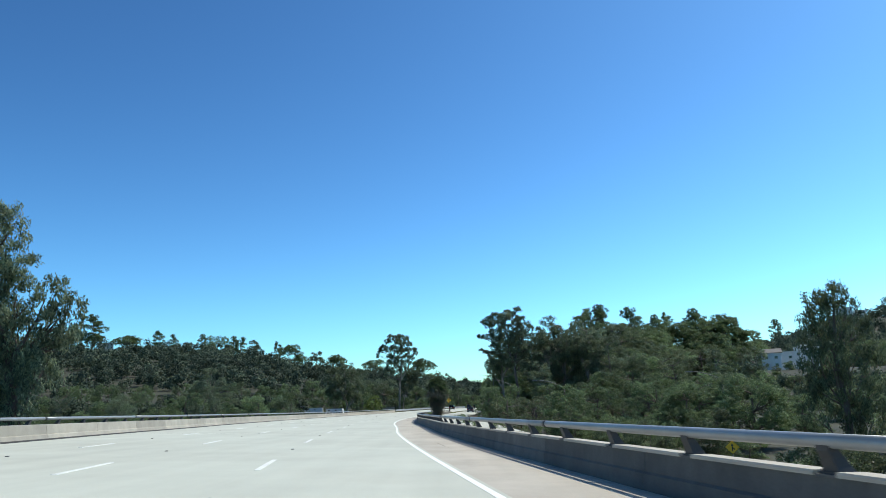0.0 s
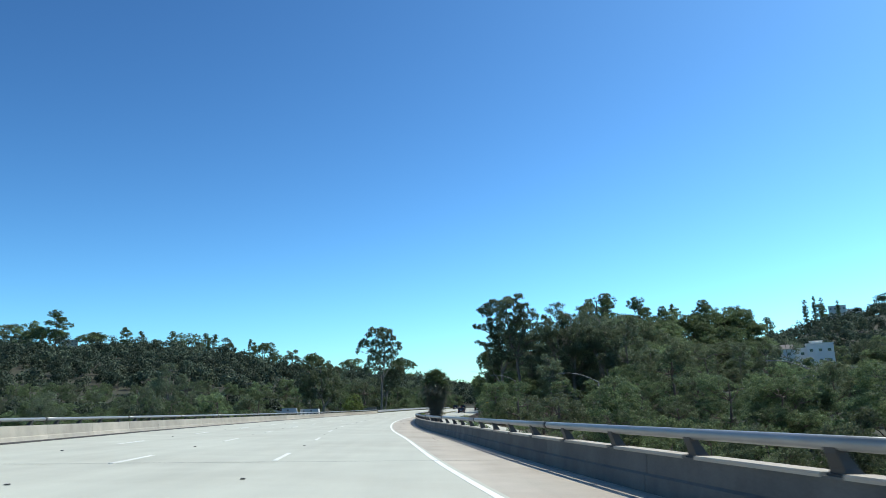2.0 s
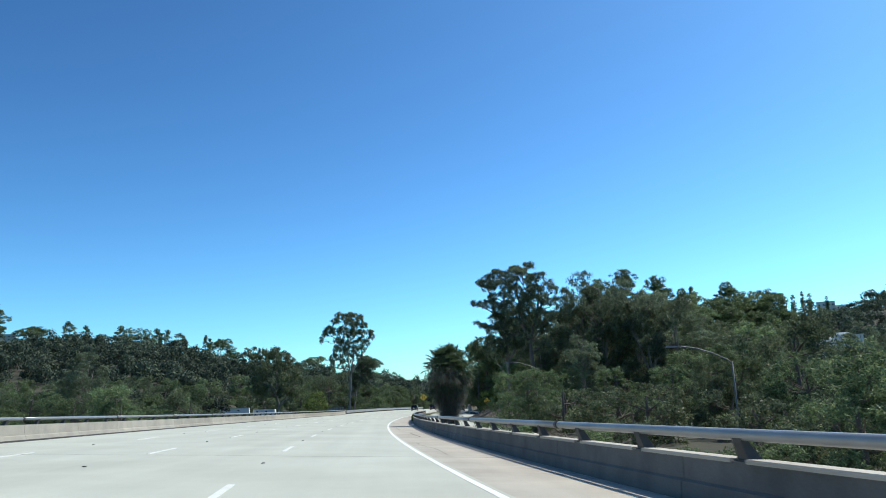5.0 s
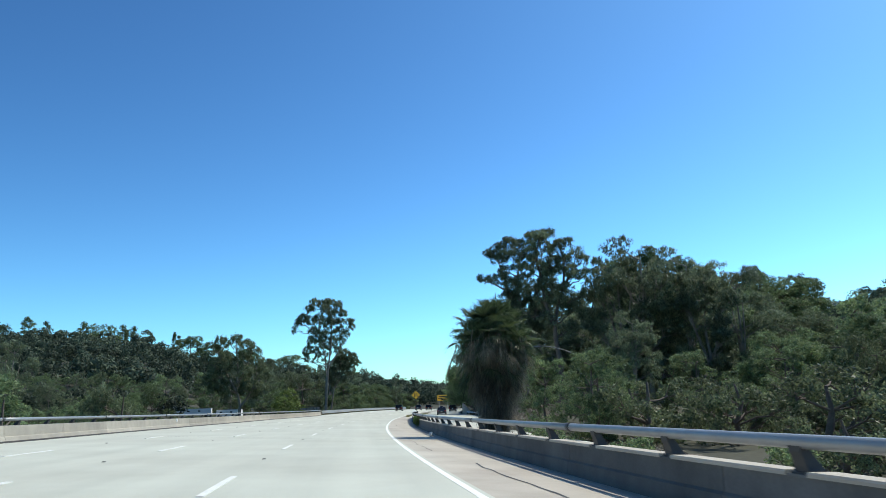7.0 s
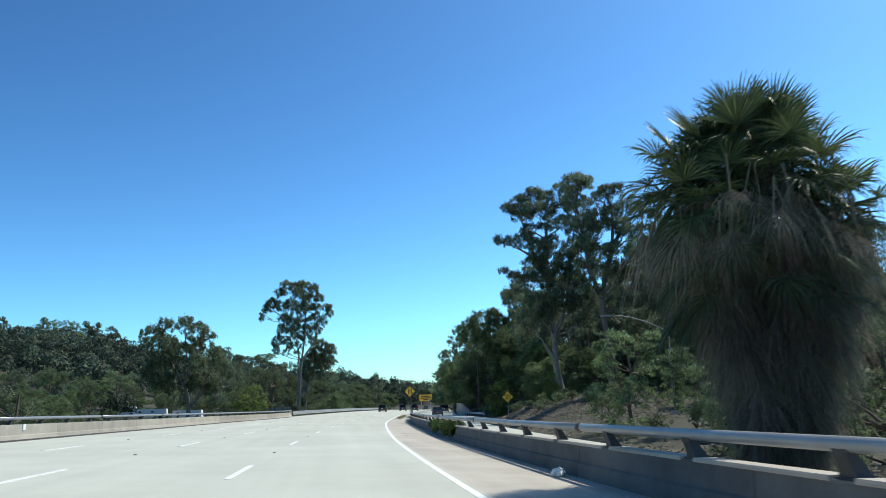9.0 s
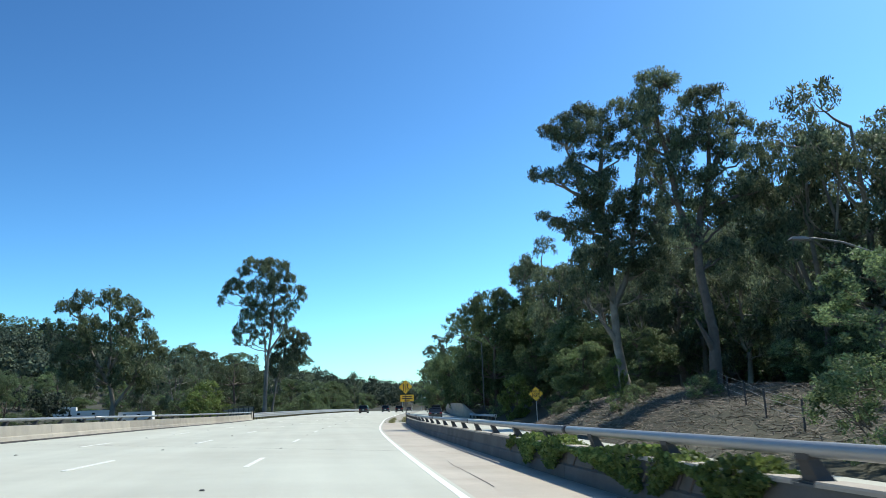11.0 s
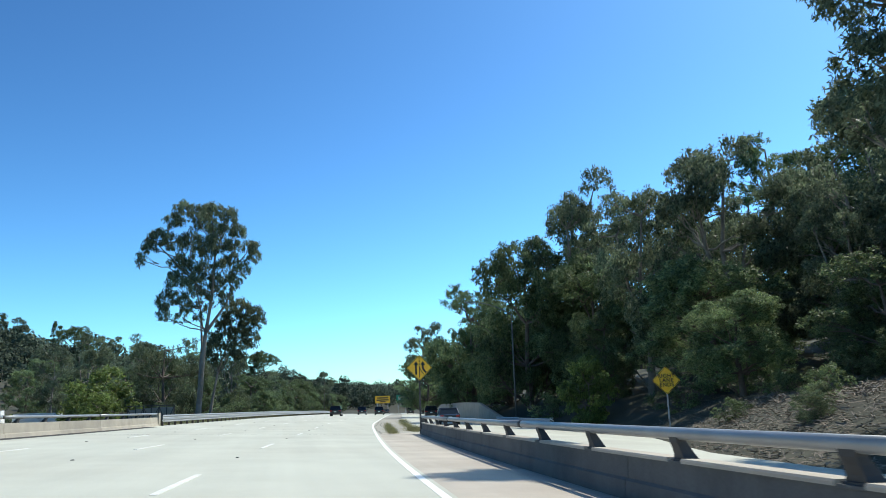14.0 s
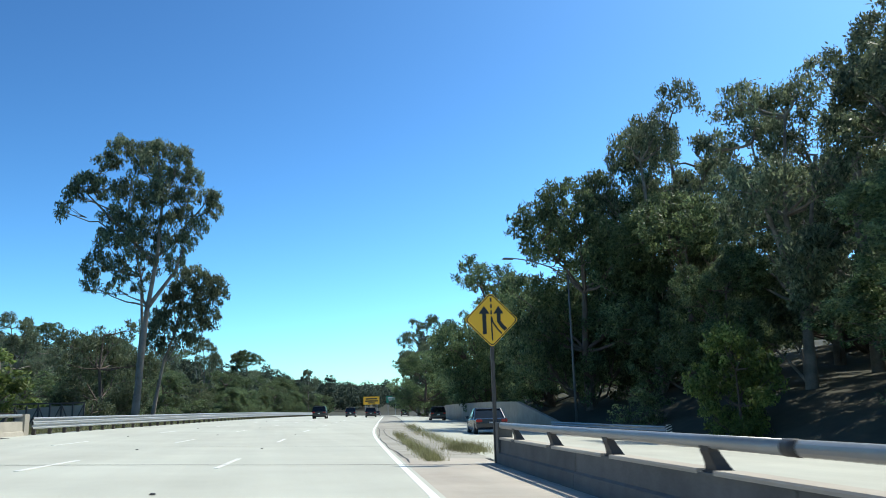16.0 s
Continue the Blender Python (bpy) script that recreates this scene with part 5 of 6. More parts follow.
for x, y, top in ((18.7, 119.6, 3.9), (14.9, 170.3, 6.0), (16.9, 255.0, 10.6), (25.2, 318.0, 9.6), (37.9, 105.3, 3.9), (36, 400, 10.5)):
    street_lamp(x, y, top)

# ---- road signs ----
def rounded_diamond(half, r=.09, n=4):
    pts = []
    for k in range(4):
        a = k * math.pi / 2
        c = (half - r * 1.414) 
        for j in range(n + 1):
            b = a - math.pi / 4 + (math.pi / 2) * j / n
            pts.append((c * math.cos(a) + r * math.cos(b), c * math.sin(a) + r * math.sin(b)))
    return pts


def plate(pts, y0, y1):
    """A flat polygon in x and z given thickness from y0 (front) to y1."""
    n = len(pts)
    vs = [(x, y0, z) for x, z in pts] + [(x, y1, z) for x, z in pts]
    fs = [tuple(range(n)), tuple(range(2 * n - 1, n - 1, -1))] + [(k + n, (k + 1) % n + n, (k + 1) % n, k) for k in range(n)]
    return vs, fs


def poly(*polys, y0=-.024, y1=-.019):
    bl = Build()
    for p in polys:
        bl.add(*plate(p, y0, y1))
    return bl


def ribbon(pts, w):
    """A bent strip of width w along x, z points."""
    left, right = [], []
    for i, p in enumerate(pts):
        a, b = pts[max(i - 1, 0)], pts[min(i + 1, len(pts) - 1)]
        d = math.hypot(b[0] - a[0], b[1] - a[1])
        nx, nz = -(b[1] - a[1]) / d * w / 2, (b[0] - a[0]) / d * w / 2
        left.append((p[0] + nx, p[1] + nz))
        right.append((p[0] - nx, p[1] - nz))
    return [[left[i], left[i + 1], right[i + 1], right[i]] for i in range(len(pts) - 1)]


def text_mesh(words, size):
    cu = bpy.data.curves.new("words", "FONT")
    cu.body, cu.size, cu.align_x, cu.align_y, cu.extrude, cu.offset = words, size, "CENTER", "CENTER", .002, size * .015
    cu.space_line, cu.space_character = .82, 1.12
    tmp = bpy.data.objects.new("words", cu)
    me = bpy.data.meshes.new_from_object(tmp)
    bpy.data.objects.remove(tmp)
    me.transform(Matrix.Translation((0, -.024, 0)) @ Matrix.Rotation(radians(90), 4, "X"))
    me.materials.append(SIGN_K)
    return me


def diamond_sign(x, y, z, half, face, label, yaw=0.0, ground=None, post=POST, post_r=.05):
    root = tagged(new("road_sign"), label, "road sign", "diamond warning signs")
    root.location, root.rotation_euler = (x, y, z), (0, 0, radians(yaw))
    part("panel", Build().add(*plate(rounded_diamond(half), -.012, .0)).mesh("panel", SIGN_Y), root, "yellow diamond panel")
    part("backing", Build().add(*plate(rounded_diamond(half * .99), .002, .012)).mesh("backing", SIGN_BACK), root)
    rim, inner = rounded_diamond(half * .965), rounded_diamond(half * .925)
    bl = Build()
    n = len(rim)
    bl.add([(a, -.0155, b) for a, b in rim] + [(a, -.0155, b) for a, b in inner], [(k, (k + 1) % n, n + (k + 1) % n, n + k) for k in range(n)])
    part("border", bl.mesh("border", SIGN_K), root, "black border line")
    g = float(ground_z(x, y)) if ground is None else ground
    part("post", Build().box(0, .06, (half * .7 + g - z) / 2, post_r * 2, post_r * 2, half * .7 - g + z).mesh("post", post), root)
    if face == "words":
        part("lettering", text_mesh("RIGHT\nLANE\nENDS", half * .38), root, "black capital letters")
    elif face == "merge":
        k = half
        arrow = [(-.33 * k, -.52 * k), (-.19 * k, -.52 * k), (-.19 * k, .22 * k), (-.06 * k, .22 * k), (-.26 * k, .50 * k), (-.46 * k, .22 * k), (-.33 * k, .22 * k)]
        part("arrow", poly(arrow).mesh("arrow", SIGN_K), root, "straight black arrow")
        bent = ribbon([(.52 * k, -.36 * k), (.38 * k, -.22 * k), (.27 * k, -.06 * k), (.27 * k, .24 * k)], .14 * k)
        head = [(.08 * k, .22 * k), (.46 * k, .22 * k), (.27 * k, .50 * k)]
        part("arrow", poly(head, *bent).mesh("arrow", SIGN_K), root, "bent black arrow")
        dashes = [[(-.03 * k, z0 * k), (.03 * k, z0 * k), (.03 * k, (z0 + .14) * k), (-.03 * k, (z0 + .14) * k)] for z0 in (.20, .43, .66)]
        lines = ribbon([(0, .12 * k), (.005 * k, -.3 * k), (.01 * k, -.75 * k)], .05 * k) + ribbon([(.01 * k, .10 * k), (.06 * k, -.10 * k), (.2 * k, -.32 * k), (.36 * k, -.5 * k)], .05 * k)
        for dash in dashes:
            part("lane_dash", poly(dash).mesh("lane_dash", SIGN_K), root)
        part("lane_line", poly(*lines[:2]).mesh("lane_line", SIGN_K), root, "thin black lane line")
        part("lane_line", poly(*lines[2:]).mesh("lane_line", SIGN_K), root, "thin black lane line")
    else:
        k = half
        arrow = ribbon([(.0, -.55 * k), (.0, .15 * k)], .15 * k) + ribbon([(.34 * k, -.4 * k), (.2 * k, -.2 * k), (.02 * k, -.05 * k)], .13 * k)
        part("arrow", poly([(-.2 * k, .15 * k), (.2 * k, .15 * k), (0, .52 * k)], *arrow).mesh("arrow", SIGN_K), root, "black merging arrow")
    return root


diamond_sign(1.72, 223.6, 3.6, .72, "merge", "yellow diamond sign with two merging arrows on dark post", -6, float(road_z(1.7, 223.6)) - .1, post_r=.045)
diamond_sign(14.0, 218.6, 2.4, .74, "words", "yellow diamond sign with black lettering on a post", -14, post=GALV, post_r=.035)
diamond_sign(25.9, 71.1, -3.0, .64, "side", "small yellow diamond sign with a merging arrow", -18, post=GALV, post_r=.035)
diamond_sign(40.5, 420.0, 5.3, .75, "merge", "distant yellow diamond sign beside the slip road", -6, post=GALV)


def overhead_sign(x, y, z, w, h, mat, label, bars, ink, name="overhead_sign"):
    root = tagged(new(name), label, "road sign", "overhead signs")
    root.location, root.rotation_euler = (x, y, z), (0, 0, radians(-9))
    part("panel", Build().box(0, 0, 0, w, .12, h).mesh("panel", mat), root)
    for bx, bz, bw, bh in bars:
        part("lettering_bar", Build().box(bx * w, -.075, bz * h, bw * w, .02, bh * h).mesh("lettering_bar", ink), root)
    for dx in (-.35, .35):
        g = float(ground_z(x, y)) - z
        part("support", Build().box(dx * w, .2, (g + h * .4) / 2, .25, .25, h * .4 - g).mesh("support", GALV), root)
    return root


overhead_sign(38.8, 525.7, 7.0, 6.6, 3.2, SIGN_O, "large orange-yellow sign with dark lettering beside the road", [(0, .22, .7, .16), (0, -.06, .8, .16), (0, -.3, .4, .14)], SIGN_K)
overhead_sign(47.0, 524.0, 7.3, 4.4, 2.8, SIGN_G, "green guide sign with white lettering beside the road", [(0, .2, .7, .16), (0, -.12, .6, .16)], PAINT)

# ---- retaining wall, slip road guardrail and fences ----
def wall_along(pts, h, thick, mat, name, label, category):
    vs, fs = [], []
    for (x, y, t0) in pts:
        g = float(ground_z(x, y)) - .6
        vs += [(x, y, g), (x + thick, y, g), (x + thick, y, t0), (x, y, t0)]
    for i in range(len(pts) - 1):
        fs += [(4 * i + k, 4 * i + (k + 1) % 4, 4 * i + 4 + (k + 1) % 4, 4 * i + 4 + k) for k in range(4)]
    fs += [(3, 2, 1, 0), tuple(4 * len(pts) - 4 + k for k in range(4))]
    return tagged(new(name, Build().add(vs, fs).mesh(name, mat)), label, category, kind="structure")


wall_along([(14.9, 253, .35), (14.8, 258, 1.3), (14.9, 262, 1.95), (16.3, 275, 2.15), (19.4, 297, 2.3), (23.2, 322, 2.4), (27, 346, 1.6)], 1.6, .3, PARAPET, "retaining_wall", "sunlit pale concrete retaining wall along the slip road", "wall")


def guard_line(pts, label):
    root = tagged(new("guardrail"), label, "guardrail")
    w = [(0, .48), (.04, .52), (-.02, .60), (.04, .68), (0, .74)]
    vs, fs = [], []
    for x, y in pts:
        g = float(ground_z(x, y)) + .25
        vs += [(x - a, y, g + h) for a, h in w] + [(x - a + .01, y, g + h) for a, h in w[::-1]]
    n = 2 * len(w)
    for i in range(len(pts) - 1):
        fs += [(i * n + k, i * n + (k + 1) % n, (i + 1) * n + (k + 1) % n, (i + 1) * n + k) for k in range(n)]
    part("beam", Build().add(vs, fs).mesh("beam", GALV), root)
    for (x, y), (x2, y2) in zip(pts[:-1], pts[1:]):
        k = max(1, int(math.hypot(x2 - x, y2 - y) / 1.9))
        for i in range(k):
            px, py = x + (x2 - x) * i / k + .12, y + (y2 - y) * i / k
            part("post", Build().box(px, py, float(ground_z(px, py)) + .5, .16, .2, .95).mesh("post", TIMBER), root)
    return root


guard_line([(14.3, 253), (14.5, 245), (14.5, 238.4)], "galvanised guardrail along the slip road under trees")

frame_root = tagged(new("fence"), "dark steel frame fence with pale panels behind guardrail", "fence")
for i in range(7):
    x, y = -20.4 + .72 * i, 262.2
    g = float(ground_z(x, y))
    part("fence_post", Build().box(x, y, g + .9, .09, .09, 2.0).mesh("fence_post", POST), frame_root)
    if i < 6:
        q = [(x, y, g + .1), (x + .72, y, g + 1.8)] if i % 2 else [(x, y, g + 1.8), (x + .72, y, g + .1)]
        part("brace", Build().tube(q, .035, 6).mesh("brace", POST), frame_root)
        part("panel", Build().box(x + .36, y + .08, g + .85, .7, .03, 1.7).mesh("panel", GORE), frame_root)
part("top_rail", Build().box(-18.3, 262.2, float(ground_z(-18.3, 262.2)) + 1.9, 4.5, .1, .09).mesh("top_rail", POST), frame_root)

# wire fence on the litter slope
wire = tagged(new("wire_fence"), "thin steel posts of a wire fence on the slope", "fence")
fence_line = [(10.6, 171.6), (11.5, 175.5), (13.0, 179.5), (14.3, 183.3), (16.0, 187.2)]
for x, y in fence_line:
    g = float(ground_z(x, y))
    part("fence_post", Build().box(x, y, g + .55, .06, .06, 1.3).mesh("fence_post", POST), wire)
for (x, y), (x2, y2) in zip(fence_line[:-1], fence_line[1:]):
    for h in (.45, .8, 1.1):
        part("wire", Build().tube([(x, y, float(ground_z(x, y)) + h), (x2, y2, float(ground_z(x2, y2)) + h)], .006, 5).mesh("wire", GALV), wire)

# a striped board at the guardrail's near end
board = tagged(new("marker_board"), "black and white striped marker board at a guardrail end", "marker board")
board.location = (14.45, 238.0, float(ground_z(14.45, 238.0)) + .25)
part("post", Build().box(0, .04, .35, .06, .06, .9).mesh("post", GALV), board)
part("panel", Build().box(0, 0, .62, .30, .02, .40).mesh("panel", WHITE), board)
for k in range(3):
    z = .50 + .12 * k
    part("stripe", poly([(-.148, z - .06), (.148, z + .04), (.148, z + .10), (-.148, z)], y0=-.016, y1=-.011).mesh("stripe", SIGN_K), board)

# a small white plate on the left parapet
plate_at = station(156.2, LEFT_BASE - .09, .54)
parapet_plate = tagged(new("marker_plate", Build().box(0, 0, 0, .05, .26, .26).mesh("marker_plate", WHITE)), "small white marker plate on the beige parapet", "marker plate")
parapet_plate.matrix_basis = Matrix.Translation(plate_at) @ Matrix.Rotation(radians(-heading(156.2)), 4, "Z")

# ---- vehicles ----
def car(x, y, o_heading, paint, label, kind="suv", z=None, seed=0):
    """A car seen mostly from behind; it points along +y before it is turned."""
    root = tagged(new("car"), label, "car", "cars on the road")
    zz = float(road_z(x, y)) if z is None else z
    root.location, root.rotation_euler = (x, y, zz), (0, 0, radians(-o_heading))
    L, W, H = (4.75, 1.92, 1.72) if kind == "suv" else (4.6, 1.84, 1.46)
    belt = H * .60
    # stations from tail to nose: y, half width at sill, belt height, lower edge
    rows = [(-L / 2, .86, belt * .96, .42), (-L / 2 + .12, .95, belt, .30), (-L * .30, 1.0, belt * 1.02, .24), (0, 1.0, belt, .24), (L * .22, 1.0, belt * .96, .24), (L * .36, .97, belt * .90, .26), (L / 2 - .12, .90, belt * .78, .30), (L / 2, .78, belt * .66, .38)]
    vs, fs = [], []
    for yy, wf, top, low in rows:
        w = W / 2 * wf
        vs += [(-w * .94, yy, low), (-w, yy, low + .18), (-w, yy, top - .10), (-w * .93, yy, top), (w * .93, yy, top), (w, yy, top - .10), (w, yy, low + .18), (w * .94, yy, low)]
    for i in range(len(rows) - 1):
        fs += [(8 * i + k, 8 * i + (k + 1) % 8, 8 * i + 8 + (k + 1) % 8, 8 * i + 8 + k) for k in range(8)]
    fs += [tuple(range(7, -1, -1)), tuple(8 * (len(rows) - 1) + k for k in range(8))]
    part("body", Build().add(vs, fs).mesh("body", paint, False), root)
    back, front = (-L / 2 + .06, L * .20) if kind == "suv" else (-L / 2 + .75, L * .24)
    rb, rf = (-L / 2 + .38, L * .02) if kind == "suv" else (-L / 2 + 1.35, L * .04)
    w0, w1 = W / 2 * .94, W / 2 * .78
    cab = [(-w0, back, belt - .02), (w0, back, belt - .02), (w0, front, belt - .04), (-w0, front, belt - .04), (-w1, rb, H - .05), (w1, rb, H - .05), (w1, rf, H - .05), (-w1, rf, H - .05)]
    part("cabin_glass", Build().add(cab, [(0, 1, 5, 4), (1, 2, 6, 5), (2, 3, 7, 6), (3, 0, 4, 7), (4, 5, 6, 7)]).mesh("cabin_glass", CAR_GLASS), root, "dark tinted windows")
    rw = w1 * 1.01
    roof = [(-rw, rb - .10, H - .07), (rw, rb - .10, H - .07), (rw, rf + .05, H - .07), (-rw, rf + .05, H - .07), (-rw * .9, rb, H), (rw * .9, rb, H), (rw * .9, rf - .1, H - .01), (-rw * .9, rf - .1, H - .01)]
    part("roof", Build().add(roof, [(0, 1, 5, 4), (1, 2, 6, 5), (2, 3, 7, 6), (3, 0, 4, 7), (4, 5, 6, 7), (3, 2, 1, 0)]).mesh("roof", paint), root)
    for sx in (-1, 1):
        part("pillar", Build().tube([(sx * w0, back, belt - .03), (sx * w1, rb, H - .05)], .06, 6).mesh("pillar", paint), root)
        part("pillar", Build().tube([(sx * w0, back + (front - back) * .38, belt - .02), (sx * w1, rb + (rf - rb) * .42, H - .05)], .05, 6).mesh("pillar", paint), root)
        part("tail_light", Build().box(sx * W * .39, -L / 2 + .015, belt * .86, .34, .10, .15).mesh("tail_light", TAIL), root, "red tail light")
        part("mirror", Build().box(sx * (W / 2 + .10), L * .16, belt + .06, .2, .12, .15).mesh("mirror", paint), root)
        for wy in (-L * .30, L * .31):
            wheel = part("wheel", Build().tube([(sx * (W / 2 - .22), wy, .35), (sx * (W / 2 - .01), wy, .35)], .35, 20).mesh("wheel", RUBBER), root, "black tyre")
            part("rim", Build().tube([(sx * (W / 2 - .03), wy, .35), (sx * (W / 2 + .002), wy, .35)], .22, 14).mesh("rim", RIM), wheel, "alloy rim")
    part("bumper", Build().box(0, -L / 2 - .03, .50, W * .88, .12, .22).mesh("bumper", POST), root)
    part("number_plate", Build().box(0, -L / 2 - .005, belt * .70, .32, .02, .15).mesh("number_plate", WHITE), root, "blank pale number plate")
    return root


for yst, o, paint, kind, label in ((316, -8.6, CAR_BLACK, "suv", "black sport utility car with dark windows on the freeway"),
                                   (352, -5.9, CAR_BLUE, "suv", "dark blue sport utility car ahead on the freeway"),
                                   (345, -2.0, CAR_BLACK, "suv", "boxy black car ahead on the freeway"),
                                   (302, 7.2, CAR_BLACK, "suv", "black sport utility car on the slip road"),
                                   (250, 6.6, CAR_BLUE, "sedan", "dark blue saloon car on the slip road"),
                                   (392, 5.2, CAR_GREY, "suv", "grey car far ahead on the slip road"),
                                   (430, -1.8, CAR_GREY, "sedan", "grey car far ahead on the freeway")):
    p = station(yst, o)
    car(p.x, p.y, heading(yst), paint, label, kind, p.z + .002)

# ---- houses on the slopes ----
def house(x, y, z, parts_, yaw, wall_mat, label, roof="flat"):
    """A house of several blocks (dx, dy, width, depth, height), with windows in the front of each."""
    root = tagged(new("house"), label, "house")
    root.location, root.rotation_euler = (x, y, z), (0, 0, radians(yaw))
    for dx, dy, w, d, h in parts_:
        wall = part("wall", Build().box(dx, dy, h / 2 - 1.5, w, d, h + 3).mesh("wall", wall_mat), root)
        if roof == "flat":
            part("roof", Build().box(dx, dy, h + .12, w + .5, d + .5, .24).mesh("roof", WHITE if wall_mat is WHITE else ROOF), root)
        else:
            v = [(dx - w / 2 - .5, dy - d / 2 - .5, h), (dx + w / 2 + .5, dy - d / 2 - .5, h), (dx + w / 2 + .5, dy + d / 2 + .5, h), (dx - w / 2 - .5, dy + d / 2 + .5, h), (dx - w / 2 - .3, dy, h + d * .28), (dx + w / 2 + .3, dy, h + d * .28)]
            part("roof", Build().add(v, [(0, 1, 5, 4), (2, 3, 4, 5), (1, 2, 5), (3, 0, 4), (3, 2, 1, 0)]).mesh("roof", ROOF), root, "grey shingled gable roof")
        n = max(1, int(w / 3))
        for k in range(n):
            for zz in ([h * .55] if h < 4.5 else [h * .28, h * .72]):
                wx = dx - w / 2 + w * (k + .5) / n
                win = part("window", Build().box(wx, dy - d / 2 - .02, zz, 1.3, .12, 1.2).mesh("window", WHITE), root)
                part("pane", Build().box(wx, dy - d / 2 - .07, zz, 1.1, .06, 1.0).mesh("pane", WINDOW), win)
    return root


house(145, 306, 11.6, [(0, 0, 9, 8, 8.4), (-8, 1, 8, 8, 7.0), (-1, 1, 4, 4, 9.4)], -25, WHITE, "white modern flat-roofed house among trees on the slope")
house(119, 300, 11.5, [(0, 0, 8, 7, 5.4), (8.5, 1, 7, 6, 6.4)], -24, WHITE, "white house with a grey gable roof and balcony on the slope", "gable")
house(318, 600, 60, [(0, 0, 12, 9, 8), (11, 3, 9, 9, 5)], -28, WHITE, "white hilltop house among cypresses")
house(-118, 600, 28, [(0, 0, 8, 8, 5.5), (-6, 3, 7, 7, 3.6)], 12, BEIGE, "beige hillside house among dark trees", "gable")
house(-320, 736, 68, [(0, 0, 13, 9, 6.0)], 22, BEIGE, "beige house on the ridge beside a tall pine", "flat")
house(-210, 560, 32, [(0, 0, 14, 7, 4)], 20, BEIGE, "low house with a pale roof on the hillside", "flat")
for x, y, top in ((288, 590, 72.5), (296, 592, 75), (303, 594, 74), (312, 588, 71)):
    plant("cypress", x, y, top, 1.25, group="cypresses on the hilltop")
for group_ in PROTO.values():
    for ob in group_:
        for o in (*ob.children_recursive, ob):
            bpy.data.objects.remove(o)


def trailer(x, y, z, length, yaw):
    root = tagged(new("trailer"), "long white parked trailer in the valley", "trailer", "white trailers")
    root.location, root.rotation_euler = (x, y, z), (0, 0, radians(yaw))
    part("body", Build().box(0, 0, 1.5, length, 2.4, 1.9, taper=.96).mesh("body", WHITE), root)
    for k in range(int(length / 3)):
        part("window", Build().box(-length / 2 + 1.4 + 2.8 * k, -1.19, 1.8, .6, .05, .35).mesh("window", WINDOW), root)
    for dx in (-length * .3, length * .3):
        part("wheel", Build().tube([(dx, -1.22, .45), (dx, -.95, .45)], .45, 14).mesh("wheel", RUBBER), root)
    return root


for x, y, length, yaw in ((-52, 315, 7.5, 4), (-44.0, 318, 7.0, -3), (-60, 322, 6.0, 8)):
    trailer(x, y, float(ground_z(x, y)), length, yaw)

# ---- ivy over the parapet ----
def ivy(y0, y1, n, seed):
    rg = np.random.default_rng(seed)
    pts = []
    for _ in range(n):
        y = y0 + (y1 - y0) * rg.random()
        lump = .5 + .5 * math.sin(y * 1.9 + 2 * math.sin(y * .7))
        u = rg.random()
        if u < .55:
            o, h = 2.36 + .55 * rg.random(), .58 + .22 * lump * rg.random()
        else:
            o, h = 2.30 + .12 * rg.random(), .58 - .45 * lump * rg.random() ** .7
        pts.append(tuple(station(y, o, h)))
    q = leaf_quads(np.array(pts), rg, .10, .075, .2)
    root = tagged(new("ivy"), "bright green ivy hanging over the concrete parapet", "ivy")
    part("leaves", quads_mesh("leaves", q, LEAF_BRIGHT), root)
    stem = Build()
    for k in range(8):
        y = y0 + (y1 - y0) * (k + .5) / 8
        stem.tube([station(y, 2.9, -.2), station(y + .2, 2.85, .6), station(y + .4, 2.5, .64), station(y + .5, 2.38, .3)], .02, 5)
    part("stem", stem.mesh("stem", BARK), root)


ivy(152.0, 155.0, 3000, 71)
ivy(155.4, 164.4, 7600, 72)

# ---- litter and grasses ----
def scatter(name, n, fn, seed, length, width, mat, label, category, droop=0.0, lift=.05, up=0.0):
    rg = np.random.default_rng(seed)
    p = fn(rg, n)
    p[:, 2] += lift * rg.random(n)
    if up:
        a = rg.normal(size=(n, 3)) * .35
        a[:, 2] = 1
        a /= np.linalg.norm(a, axis=1)[:, None]
        b = np.cross(a, rg.normal(size=(n, 3)))
        b /= np.linalg.norm(b, axis=1)[:, None]
        ln = (length * (.4 + .9 * rg.random(n)))[:, None]
        q = np.stack([p - b * width, p + b * width, p + a * ln * .7 + b * width * .6, p + a * ln], 1)
    else:
        a = rg.normal(size=(n, 3)) * (1, 1, .25)
        a /= np.linalg.norm(a, axis=1)[:, None]
        b = np.cross(a, rg.normal(size=(n, 3)) * .4 + (0, 0, 1))
        b /= np.linalg.norm(b, axis=1)[:, None]
        ln = (length * (.5 + rg.random(n)))[:, None] * .5
        wd = (width * (.5 + rg.random(n)))[:, None] * .5
        q = np.stack([p - a * ln - b * wd, p - a * ln + b * wd, p + a * ln + b * wd, p + a * ln - b * wd], 1)
    return tagged(new(name, quads_mesh(name, q, mat)), label, category, kind="stuff")


def stations(y, o):
    sl = (edge_x(y + 1) - edge_x(y - 1)) / 2
    n = np.hypot(1, sl)
    x = edge_x(y) + o / n
    return x, y - o * sl / n, road_h(y) + bank_z(x)


def on_slope(rg, n):
    y = 168 + 58 * rg.random(n)
    x = edge_x(y) + ramp_left(y) + ramp_w(y) + .5 + 15 * rg.random(n)
    return np.stack([x, y, ground_z(x, y)], 1)


